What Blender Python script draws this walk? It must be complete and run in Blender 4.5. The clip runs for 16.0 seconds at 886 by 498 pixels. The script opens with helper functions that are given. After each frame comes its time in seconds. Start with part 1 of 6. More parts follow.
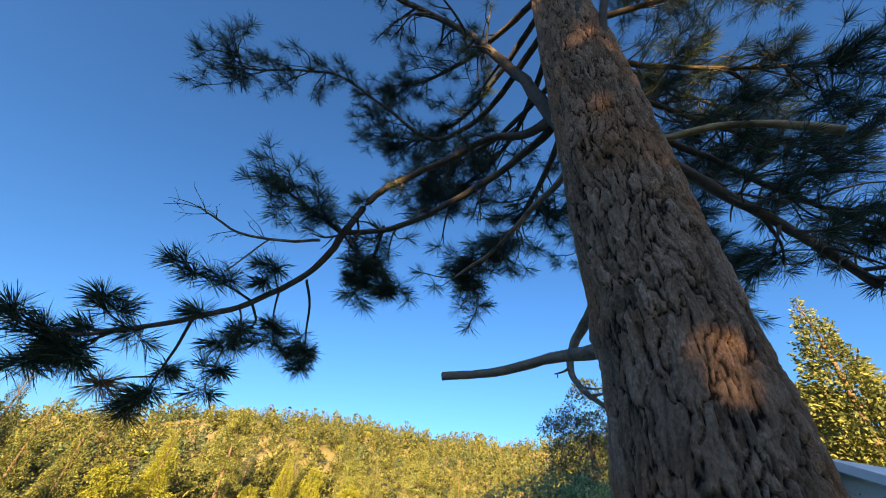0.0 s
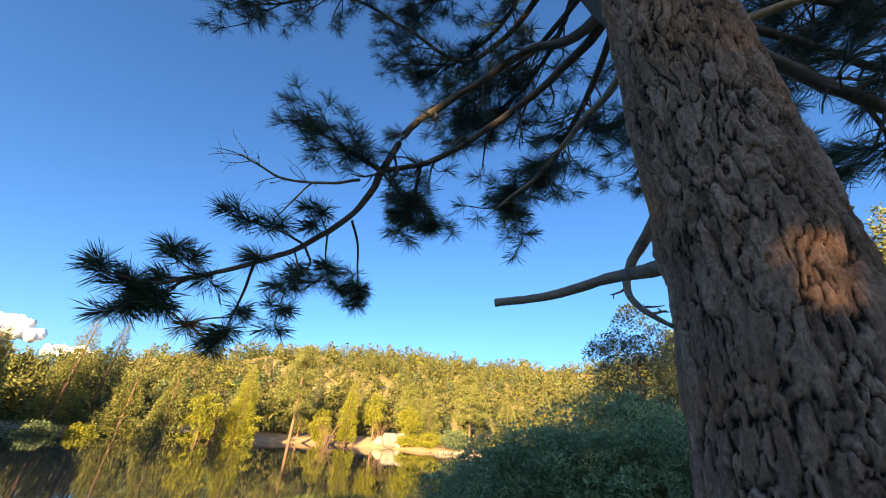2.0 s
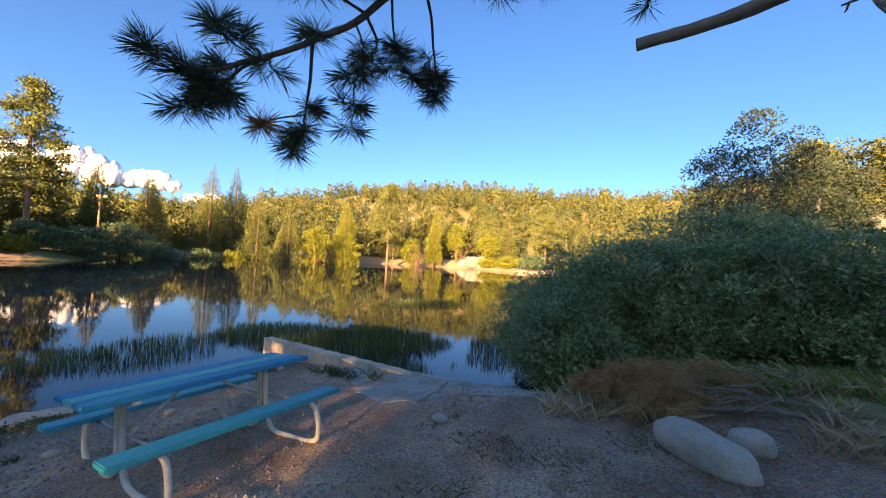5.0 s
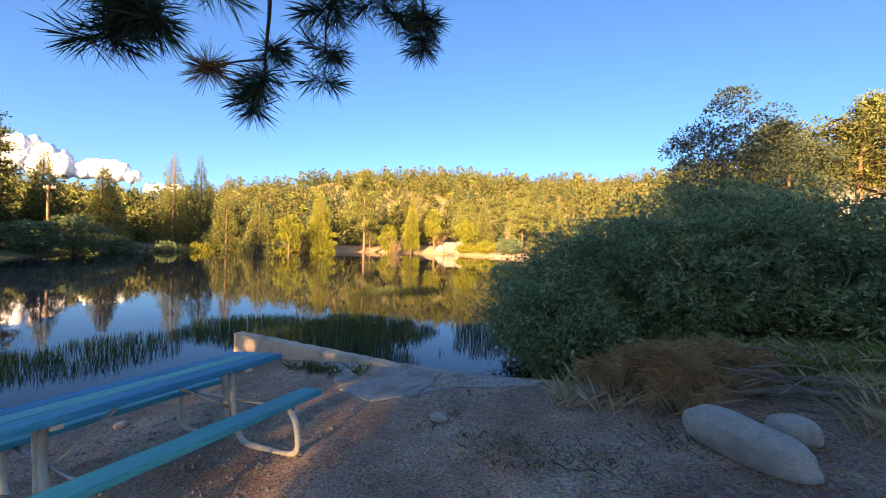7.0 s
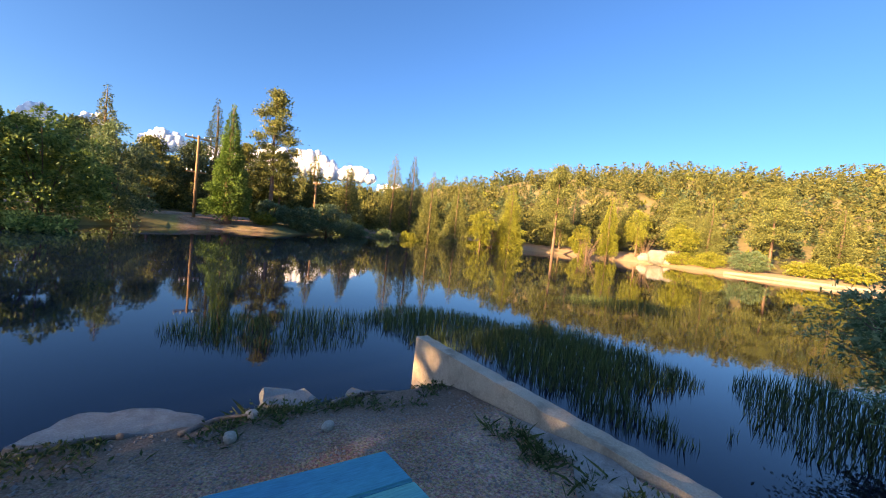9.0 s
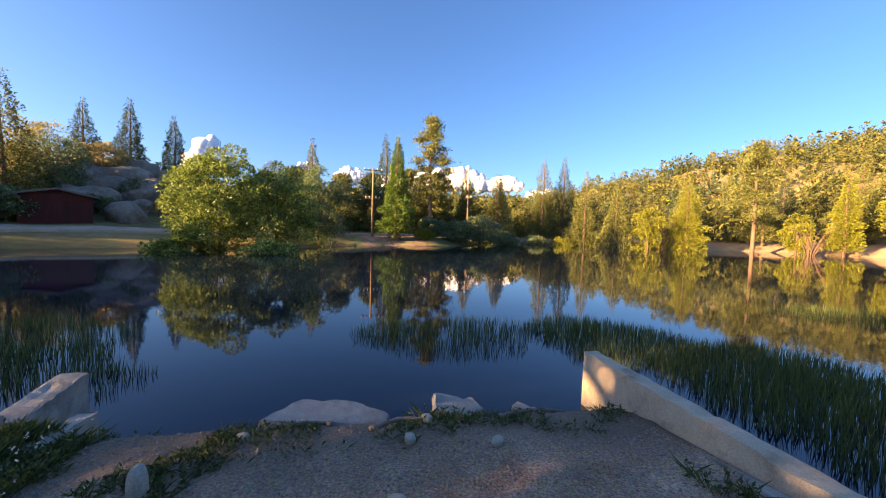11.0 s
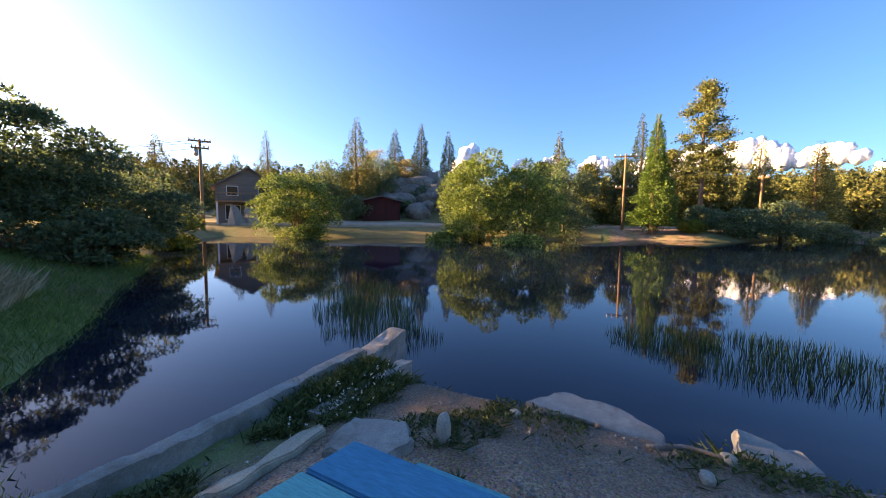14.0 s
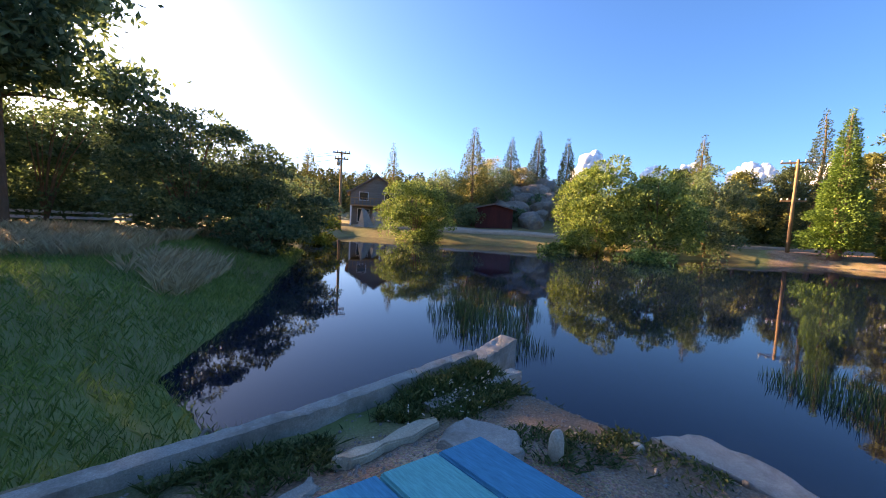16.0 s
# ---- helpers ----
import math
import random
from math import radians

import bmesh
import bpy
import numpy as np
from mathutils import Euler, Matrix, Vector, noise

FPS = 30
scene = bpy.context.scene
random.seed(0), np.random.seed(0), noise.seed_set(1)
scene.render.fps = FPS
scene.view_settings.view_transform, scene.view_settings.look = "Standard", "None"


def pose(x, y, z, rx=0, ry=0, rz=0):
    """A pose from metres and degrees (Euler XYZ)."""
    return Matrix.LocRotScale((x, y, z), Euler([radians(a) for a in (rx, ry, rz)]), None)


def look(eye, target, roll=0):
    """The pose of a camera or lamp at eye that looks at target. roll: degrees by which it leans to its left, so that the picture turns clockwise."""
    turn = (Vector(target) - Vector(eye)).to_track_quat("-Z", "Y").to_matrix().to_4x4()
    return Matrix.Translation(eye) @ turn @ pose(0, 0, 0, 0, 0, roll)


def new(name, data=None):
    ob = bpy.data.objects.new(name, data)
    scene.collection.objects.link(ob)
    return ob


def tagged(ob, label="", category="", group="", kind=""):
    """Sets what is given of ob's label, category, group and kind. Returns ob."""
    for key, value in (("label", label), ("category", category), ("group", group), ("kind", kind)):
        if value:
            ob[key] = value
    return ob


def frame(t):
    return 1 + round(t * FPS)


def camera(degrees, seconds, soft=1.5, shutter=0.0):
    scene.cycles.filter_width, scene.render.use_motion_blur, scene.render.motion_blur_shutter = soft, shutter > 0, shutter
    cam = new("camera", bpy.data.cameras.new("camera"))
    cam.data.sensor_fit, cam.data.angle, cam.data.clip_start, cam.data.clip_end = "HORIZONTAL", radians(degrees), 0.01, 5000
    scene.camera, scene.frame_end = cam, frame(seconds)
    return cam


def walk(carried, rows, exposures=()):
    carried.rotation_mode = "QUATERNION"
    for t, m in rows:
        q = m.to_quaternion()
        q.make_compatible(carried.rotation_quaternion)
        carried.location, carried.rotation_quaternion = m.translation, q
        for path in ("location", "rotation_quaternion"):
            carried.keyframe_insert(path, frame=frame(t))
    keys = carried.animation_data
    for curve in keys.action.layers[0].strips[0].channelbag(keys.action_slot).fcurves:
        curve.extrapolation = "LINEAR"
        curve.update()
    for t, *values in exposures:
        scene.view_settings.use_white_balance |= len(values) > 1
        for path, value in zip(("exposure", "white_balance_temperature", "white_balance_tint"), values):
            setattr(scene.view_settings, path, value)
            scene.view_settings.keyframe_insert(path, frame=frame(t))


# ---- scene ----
cam = camera(101.1, 16.0, soft=1.0)

PATH = [
    (0, (4.296, -2.314, 2.23), (3.841, -0.788, 3.44), 5.3),
    (0.5, (4.298, -2.332, 2.236), (3.832, -0.869, 3.517), 5.0),
    (1, (4.282, -2.332, 2.236), (3.769, -0.842, 3.468), 4.6),
    (1.5, (4.25, -2.295, 2.227), (3.668, -0.723, 3.317), 3.9),
    (2, (4.197, -2.248, 2.2), (3.518, -0.603, 3.112), 4.1),
    (2.5, (4.145, -2.223, 2.166), (3.373, -0.533, 2.905), 4.3),
    (3, (4.113, -2.158, 2.123), (3.298, -0.423, 2.695), 3.0),
    (3.5, (4.063, -2.045, 2.085), (3.165, -0.327, 2.581), 3.9),
    (4, (3.986, -1.947, 2.028), (2.966, -0.249, 2.303), 3.6),
    (6.5, (3.515, -1.508, 1.874), (2.444, 0.18, 1.831), 3.5),
    (7, (3.36, -1.381, 1.841), (2.399, 0.373, 1.809), 1.9),
    (7.5, (2.565, -0.812, 1.7), (1.591, 0.934, 1.652), 0.7),
    (8, (1.457, -0.043, 1.55), (0.07, 1.393, 1.439), 0.3),
    (8.2, (1.207, 0.182, 1.521), (-0.288, 1.506, 1.414), 3.2),
    (10.3, (0.833, 0.335, 1.527), (-1.062, 0.967, 1.431), 0.7),
    (10.5, (0.855, 0.299, 1.554), (-1.079, 0.796, 1.456), 1.4),
    (11, (0.743, 0.278, 1.515), (-1.227, 0.604, 1.403), 1.8),
    (11.5, (0.66, 0.17, 1.495), (-1.329, 0.352, 1.407), 1.3),
    (12, (0.628, 0.115, 1.49), (-1.369, 0.097, 1.375), 0.0),
    (12.5, (0.614, 0.101, 1.5), (-1.369, -0.141, 1.393), 0.5),
    (13, (0.643, 0.074, 1.509), (-1.295, -0.396, 1.362), 0.8),
    (13.5, (0.614, 0.023, 1.468), (-1.244, -0.698, 1.299), 1.1),
    (14, (0.646, -0.004, 1.473), (-1.122, -0.922, 1.296), 0.7),
    (14.5, (0.683, -0.029, 1.469), (-0.992, -1.108, 1.296), 0.9),
    (15, (0.737, -0.034, 1.487), (-0.854, -1.237, 1.338), 0.9),
    (15.5, (0.733, -0.063, 1.467), (-0.762, -1.382, 1.313), 1.4),
    (16, (0.753, -0.052, 1.469), (-0.667, -1.453, 1.316), 3.0),
]
EXPOSURES = [(0.0, 2.05, 7900, 11), (1.5, 2.2, 8000, 13), (4.0, 2.25, 8500, 20), (7.0, 2.3, 8800, 24), (8.0, 2.1, 7900, 19), (11.0, 2.25, 8700, 25), (13.0, 2.3, 8500, 25), (16.0, 2.5, 8200, 24)]
walk(cam, [(t, look(eye, target, roll)) for t, eye, target, roll in PATH], EXPOSURES)

# ---- world, sun, exposure ----
SUN_AZ, SUN_EL = radians(193.0), radians(13.0)
world = bpy.data.worlds.new("world")
scene.world = world
world.use_nodes = True
sky = world.node_tree.nodes.new("ShaderNodeTexSky")
sky.sky_type, sky.sun_disc = "NISHITA", False
sky.sun_elevation, sky.sun_rotation = SUN_EL, -SUN_AZ
sky.air_density, sky.dust_density, sky.ozone_density, sky.altitude = 1.0, 5.0, 6.0, 1500
background = world.node_tree.nodes["Background"]
background.inputs["Strength"].default_value = 0.092
deep = world.node_tree.nodes.new("ShaderNodeHueSaturation")
deep.inputs["Saturation"].default_value = 1.07
world.node_tree.links.new(sky.outputs["Color"], deep.inputs["Color"])
world.node_tree.links.new(deep.outputs["Color"], background.inputs["Color"])

sun_lamp = bpy.data.lights.new("sun", "SUN")
sun_lamp.energy, sun_lamp.angle, sun_lamp.color = 5.0, radians(0.6), (1.0, 0.76, 0.44)
sun = new("sun", sun_lamp)
SUN_DIR = Vector((-math.sin(SUN_AZ) * math.cos(SUN_EL), math.cos(SUN_AZ) * math.cos(SUN_EL), math.sin(SUN_EL)))
sun.matrix_world = look(SUN_DIR * 100, (0, 0, 0))

WATER = -0.85


# ---- materials ----
def ramp(nt, src, stops):
    node = nt.nodes.new("ShaderNodeValToRGB")
    while len(node.color_ramp.elements) < len(stops):
        node.color_ramp.elements.new(0.5)
    for el, (p, c) in zip(node.color_ramp.elements, stops):
        el.position, el.color = p, (*c, 1)
    nt.links.new(src, node.inputs[0])
    return node.outputs[0]


def noise_tex(nt, scale, detail=4, rough=0.6, stretch=None, coord="Object"):
    tc = nt.nodes.new("ShaderNodeTexCoord")
    out = tc.outputs[coord]
    if stretch:
        mp = nt.nodes.new("ShaderNodeMapping")
        mp.inputs["Scale"].default_value = stretch
        nt.links.new(out, mp.inputs[0])
        out = mp.outputs[0]
    n = nt.nodes.new("ShaderNodeTexNoise")
    n.inputs["Scale"].default_value, n.inputs["Detail"].default_value, n.inputs["Roughness"].default_value = scale, detail, rough
    nt.links.new(out, n.inputs["Vector"])
    return n.outputs["Fac"]


def mix(nt, fac, a, b, mode="MIX"):
    m = nt.nodes.new("ShaderNodeMix")
    m.data_type, m.blend_type = "RGBA", mode
    for sock, v in ((m.inputs[0], fac), (m.inputs[6], a), (m.inputs[7], b)):
        if isinstance(v, (float, int)):
            sock.default_value = v
        elif isinstance(v, tuple):
            sock.default_value = (*v, 1)
        else:
            nt.links.new(v, sock)
    return m.outputs[2]


def surface(name, c1, c2, scale=6, rough=0.8, bump=0.3, fine=60, metal=0.0, stretch=None, c3=None, dist=0.02, spec=0.3, rnd=0.0):
    """Two-scale mottled surface with relief; c3 adds stains of a third colour; rnd varies pieces."""
    mat = bpy.data.materials.new(name)
    mat.use_nodes = True
    nt = mat.node_tree
    bsdf = nt.nodes["Principled BSDF"]
    coarse = noise_tex(nt, scale, 5, 0.65, stretch)
    small = noise_tex(nt, fine, 4, 0.7, stretch)
    col = mix(nt, ramp(nt, coarse, [(0.3, (0, 0, 0)), (0.7, (1, 1, 1))]), c1, c2)
    col = mix(nt, 0.55, col, ramp(nt, small, [(0.25, (0.25, 0.25, 0.25)), (0.75, (0.8, 0.8, 0.8))]), "OVERLAY")
    if c3:
        stain = noise_tex(nt, scale * 0.37, 6, 0.7)
        col = mix(nt, ramp(nt, stain, [(0.5, (0, 0, 0)), (0.66, (1, 1, 1))]), col, c3)
    if rnd:
        info = nt.nodes.new("ShaderNodeObjectInfo")
        col = mix(nt, rnd, col, ramp(nt, info.outputs["Random"], [(0, (0.2, 0.2, 0.2)), (1, (0.8, 0.8, 0.8))]), "OVERLAY")
    nt.links.new(col, bsdf.inputs["Base Color"])
    bsdf.inputs["Roughness"].default_value, bsdf.inputs["Metallic"].default_value = rough, metal
    bsdf.inputs["Specular IOR Level"].default_value = spec
    if bump:
        b = nt.nodes.new("ShaderNodeBump")
        b.inputs["Strength"].default_value, b.inputs["Distance"].default_value = bump, dist
        h = mix(nt, 0.5, coarse, small)
        nt.links.new(h, b.inputs["Height"])
        nt.links.new(b.outputs[0], bsdf.inputs["Normal"])
    return mat


def foliage(name, dark, mid, light, glow=0.35, rough=0.55):
    """Leaves: every leaf its own shade, some light passing through."""
    mat = bpy.data.materials.new(name)
    mat.use_nodes = True
    nt = mat.node_tree
    bsdf = nt.nodes["Principled BSDF"]
    geo = nt.nodes.new("ShaderNodeNewGeometry")
    col = ramp(nt, geo.outputs["Random Per Island"], [(0.0, dark), (0.5, mid), (1.0, light)])
    patch = noise_tex(nt, 0.35, 3, 0.6, coord="Object")
    col = mix(nt, 0.5, col, ramp(nt, patch, [(0.3, (0.3, 0.3, 0.3)), (0.7, (0.75, 0.72, 0.6))]), "OVERLAY")
    nt.links.new(col, bsdf.inputs["Base Color"])
    bsdf.inputs["Roughness"].default_value, bsdf.inputs["Specular IOR Level"].default_value = rough, 0.25
    tl = nt.nodes.new("ShaderNodeBsdfTranslucent")
    nt.links.new(col, tl.inputs["Color"])
    ms = nt.nodes.new("ShaderNodeMixShader")
    ms.inputs[0].default_value = glow
    nt.links.new(bsdf.outputs[0], ms.inputs[1])
    nt.links.new(tl.outputs[0], ms.inputs[2])
    nt.links.new(ms.outputs[0], nt.nodes["Material Output"].inputs["Surface"])
    return mat


M_CONCRETE = surface("concrete", (0.45, 0.35, 0.25), (0.60, 0.48, 0.35), 5, 0.9, 0.6, 70, c3=(0.27, 0.20, 0.14))
M_CONCRETE_PALE = surface("pale_concrete", (0.29, 0.265, 0.23), (0.42, 0.39, 0.34), 6, 0.9, 0.7, 80, c3=(0.21, 0.19, 0.155))
M_BLUE = surface("blue_plastic", (0.001, 0.23, 0.36), (0.003, 0.28, 0.43), 3, 0.7, 0.12, 120, stretch=(1, 0.15, 1), dist=0.004, spec=0.08)
M_TEAL = surface("teal_plastic", (0.035, 0.38, 0.38), (0.05, 0.43, 0.44), 3, 0.7, 0.12, 120, stretch=(1, 0.15, 1), dist=0.004, spec=0.08)
M_BENCH = surface("faded_blue_plastic", (0.010, 0.31, 0.36), (0.02, 0.36, 0.42), 3, 0.7, 0.12, 120, stretch=(1, 0.15, 1), dist=0.004, spec=0.08)
M_TUBE = surface("cream_paint", (0.62, 0.56, 0.43), (0.72, 0.66, 0.53), 8, 0.45, 0.1, 90, dist=0.003, c3=(0.50, 0.42, 0.30))
M_STEEL = surface("grey_steel", (0.35, 0.35, 0.34), (0.45, 0.45, 0.44), 10, 0.45, 0.1, 80, metal=0.7, dist=0.002)
M_BOULDER = surface("granite", (0.36, 0.32, 0.26), (0.48, 0.44, 0.36), 4, 0.9, 0.6, 60, c3=(0.30, 0.26, 0.21))
M_ROCK = surface("outcrop_granite", (0.18, 0.15, 0.125), (0.36, 0.30, 0.24), 0.7, 0.95, 1.0, 4, c3=(0.12, 0.10, 0.085), dist=0.6)
M_WHITEROCK = surface("white_granite", (0.25, 0.22, 0.18), (0.36, 0.32, 0.27), 0.8, 0.9, 0.8, 6, c3=(0.19, 0.16, 0.12), dist=0.25)
M_LIMB = surface("limb_bark", (0.075, 0.058, 0.046), (0.15, 0.12, 0.098), 14, 0.95, 0.8, 90, stretch=(1, 1, 0.6))
M_DEADWOOD = surface("weathered_wood", (0.21, 0.165, 0.125), (0.36, 0.29, 0.225), 12, 0.85, 0.5, 90, c3=(0.10, 0.08, 0.065))
# weathered wood with warm sunlight put into its yellow colour
M_SUNLIT_WOOD = surface("sunlit_bare_wood", (0.36, 0.25, 0.14), (0.50, 0.36, 0.2), 10, 0.8, 0.5, 80, c3=(0.24, 0.17, 0.10))
M_TWIG = surface("grey_twig", (0.15, 0.12, 0.10), (0.27, 0.225, 0.19), 9, 0.9, 0.3, 60)
M_TRUNK_FAR = surface("far_bark", (0.14, 0.085, 0.055), (0.24, 0.15, 0.10), 3, 0.95, 0.7, 14, stretch=(1, 1, 0.3), dist=0.05)
M_POLE = surface("pole_wood", (0.26, 0.15, 0.08), (0.36, 0.22, 0.12), 4, 0.9, 0.4, 30, stretch=(1, 1, 0.1))
M_SHED = surface("red_boards", (0.07, 0.014, 0.012), (0.11, 0.022, 0.018), 2, 0.8, 0.3, 20, stretch=(1, 1, 0.1))
M_ROOF = surface("brown_shingle", (0.12, 0.09, 0.08), (0.20, 0.16, 0.14), 3, 0.9, 0.5, 20)
M_SIDING = surface("brown_grey_siding", (0.15, 0.125, 0.105), (0.23, 0.195, 0.165), 2, 0.85, 0.3, 20, stretch=(0.3, 0.3, 4))
M_TRIM = surface("white_trim", (0.66, 0.64, 0.6), (0.76, 0.75, 0.72), 4, 0.6, 0.1, 40)
M_GLASS = surface("dark_window", (0.02, 0.025, 0.03), (0.035, 0.04, 0.045), 1, 0.08, 0, 10, spec=0.6)
M_ROAD = surface("dirt_road", (0.34, 0.26, 0.19), (0.44, 0.35, 0.26), 1.0, 0.95, 0.4, 12)
M_METAL_WHITE = surface("white_metal", (0.62, 0.66, 0.70), (0.72, 0.75, 0.78), 3, 0.4, 0.05, 40)
M_PEBBLE = surface("pebble", (0.24, 0.20, 0.17), (0.40, 0.35, 0.31), 30, 0.9, 0.3, 90, rnd=0.5)
M_WIRE = surface("wire", (0.03, 0.03, 0.03), (0.05, 0.05, 0.05), 5, 0.5, 0, 30)
M_BEIGE = surface("beige_canvas", (0.22, 0.19, 0.16), (0.31, 0.27, 0.225), 1.5, 0.85, 0.2, 20)

M_NEEDLE = foliage("pine_needles", (0.016, 0.032, 0.022), (0.034, 0.06, 0.036), (0.08, 0.11, 0.055), 0.25)
M_NEEDLE_DRY = foliage("dry_pine_needles", (0.264, 0.108, 0.042), (0.408, 0.192, 0.072), (0.504, 0.288, 0.132), 0.3, 0.8)
M_NEEDLE_TAN = foliage("tan_dead_needles", (0.350, 0.188, 0.088), (0.500, 0.300, 0.150), (0.625, 0.413, 0.225), 0.3, 0.8)
M_WILLOW = foliage("willow_leaves", (0.085, 0.165, 0.075), (0.20, 0.32, 0.15), (0.42, 0.54, 0.32), 0.35)
M_FOREST = foliage("forest_needles", (0.038, 0.050, 0.018), (0.10, 0.11, 0.036), (0.19, 0.175, 0.052), 0.12, 0.8)
M_PINE = foliage("lakeside_needles", (0.065, 0.085, 0.03), (0.15, 0.165, 0.052), (0.27, 0.265, 0.08), 0.15, 0.8)
M_PINE_DARK = foliage("dark_needles", (0.032, 0.055, 0.03), (0.07, 0.10, 0.05), (0.13, 0.16, 0.072), 0.12, 0.8)
M_CYPRESS = foliage("cypress_foliage", (0.055, 0.105, 0.026), (0.115, 0.20, 0.042), (0.22, 0.32, 0.07), 0.12, 0.8)
M_COTTON = foliage("yellow_green_leaves", (0.12, 0.145, 0.022), (0.225, 0.24, 0.034), (0.36, 0.345, 0.056), 0.25)
M_TREEWILLOW = foliage("tree_willow_leaves", (0.07, 0.12, 0.032), (0.19, 0.27, 0.066), (0.37, 0.44, 0.12), 0.25)
M_OAK = foliage("oak_leaves", (0.038, 0.056, 0.048), (0.075, 0.108, 0.08), (0.12, 0.15, 0.09), 0.35)
M_SHRUB = foliage("blue_green_leaves", (0.07, 0.12, 0.06), (0.145, 0.21, 0.11), (0.24, 0.31, 0.16), 0.35)
M_DARKSHRUB = foliage("dark_shrub_leaves", (0.056, 0.10, 0.05), (0.12, 0.18, 0.088), (0.22, 0.28, 0.14), 0.45)
M_TANLEAF = foliage("olive_tan_leaves", (0.214, 0.181, 0.074), (0.346, 0.297, 0.124), (0.495, 0.429, 0.198), 0.35)
M_REED = foliage("reeds", (0.036, 0.068, 0.024), (0.08, 0.125, 0.038), (0.17, 0.20, 0.075), 0.3)
M_GRASS = foliage("meadow_grass", (0.08, 0.145, 0.036), (0.155, 0.245, 0.06), (0.28, 0.34, 0.11), 0.4)
M_DRYGRASS = foliage("dry_grass", (0.322, 0.241, 0.138), (0.460, 0.356, 0.218), (0.598, 0.483, 0.310), 0.35, 0.8)
M_WEED = foliage("weed_leaves", (0.032, 0.058, 0.02), (0.075, 0.115, 0.036), (0.16, 0.18, 0.075), 0.3)
M_FLOWER = foliage("white_flowers", (0.600, 0.550, 0.500), (0.750, 0.700, 0.650), (0.800, 0.780, 0.750), 0.3)


def water_material():
    mat = bpy.data.materials.new("lake_water")
    mat.use_nodes = True
    nt = mat.node_tree
    bsdf = nt.nodes["Principled BSDF"]
    bsdf.inputs["Base Color"].default_value = (0.004, 0.009, 0.024, 1)
    bsdf.inputs["Roughness"].default_value = 0.03
    bsdf.inputs["IOR"].default_value = 1.333
    big = noise_tex(nt, 0.9, 3, 0.5, (1.0, 0.6, 1.0))
    small = noise_tex(nt, 6, 2, 0.5)
    b = nt.nodes.new("ShaderNodeBump")
    b.inputs["Strength"].default_value, b.inputs["Distance"].default_value = 0.16, 0.012
    nt.links.new(mix(nt, 0.25, big, small), b.inputs["Height"])
    nt.links.new(b.outputs[0], bsdf.inputs["Normal"])
    return mat


def ground_material():
    """Dirt and gravel on the ramp, grass south of it, dry duff on the slopes."""
    mat = bpy.data.materials.new("ground_dirt_grass")
    mat.use_nodes = True
    nt = mat.node_tree
    bsdf = nt.nodes["Principled BSDF"]
    n1, n2, n3 = noise_tex(nt, 1.1, 6, 0.65), noise_tex(nt, 45, 4, 0.75), noise_tex(nt, 0.06, 5, 0.6)
    vor = nt.nodes.new("ShaderNodeTexVoronoi")
    vor.inputs["Scale"].default_value = 55
    tc = nt.nodes.new("ShaderNodeTexCoord")
    nt.links.new(tc.outputs["Object"], vor.inputs["Vector"])
    dirt = mix(nt, ramp(nt, n1, [(0.35, (0, 0, 0)), (0.65, (1, 1, 1))]), (0.26, 0.155, 0.10), (0.49, 0.335, 0.235))
    dirt = mix(nt, 0.75, dirt, ramp(nt, n2, [(0.32, (0.04, 0.04, 0.04)), (0.68, (0.96, 0.94, 0.92))]), "OVERLAY")
    dirt = mix(nt, 0.3, dirt, vor.outputs["Color"], "SOFT_LIGHT")
    red = noise_tex(nt, 0.8, 4, 0.6)
    dirt = mix(nt, ramp(nt, red, [(0.58, (0, 0, 0)), (0.7, (0.8, 0.8, 0.8))]), dirt, (0.42, 0.21, 0.11))
    duff = mix(nt, ramp(nt, n3, [(0.4, (0, 0, 0)), (0.6, (1, 1, 1))]), (0.16, 0.13, 0.05), (0.27, 0.21, 0.10))
    duff = mix(nt, 0.5, duff, ramp(nt, n1, [(0.3, (0.3, 0.3, 0.3)), (0.7, (0.7, 0.7, 0.7))]), "OVERLAY")
    green = mix(nt, ramp(nt, n1, [(0.35, (0, 0, 0)), (0.65, (1, 1, 1))]), (0.12, 0.18, 0.045), (0.19, 0.25, 0.08))
    zone = nt.nodes.new("ShaderNodeAttribute")
    zone.attribute_name = "zone"
    sep = nt.nodes.new("ShaderNodeSeparateColor")
    nt.links.new(zone.outputs["Color"], sep.inputs[0])
    humus = mix(nt, ramp(nt, n2, [(0.35, (0, 0, 0)), (0.7, (1, 1, 1))]), (0.125, 0.080, 0.054), (0.32, 0.225, 0.16))
    dirt = mix(nt, zone.outputs["Alpha"], dirt, humus)
    col = mix(nt, sep.outputs[0], duff, dirt)
    col = mix(nt, sep.outputs[2], col, mix(nt, n1, (0.40, 0.25, 0.15), (0.55, 0.38, 0.25)))
    col = mix(nt, sep.outputs[1], col, green)
    nt.links.new(col, bsdf.inputs["Base Color"])
    bsdf.inputs["Roughness"].default_value, bsdf.inputs["Specular IOR Level"].default_value = 0.95, 0.2
    b = nt.nodes.new("ShaderNodeBump")
    b.inputs["Strength"].default_value, b.inputs["Distance"].default_value = 0.7, 0.012
    nt.links.new(mix(nt, 0.5, n2, vor.outputs["Distance"]), b.inputs["Height"])
    nt.links.new(b.outputs[0], bsdf.inputs["Normal"])
    return mat


M_WATER = water_material()
M_GROUND = ground_material()


# ---- building helpers ----
rng = np.random.default_rng(7)


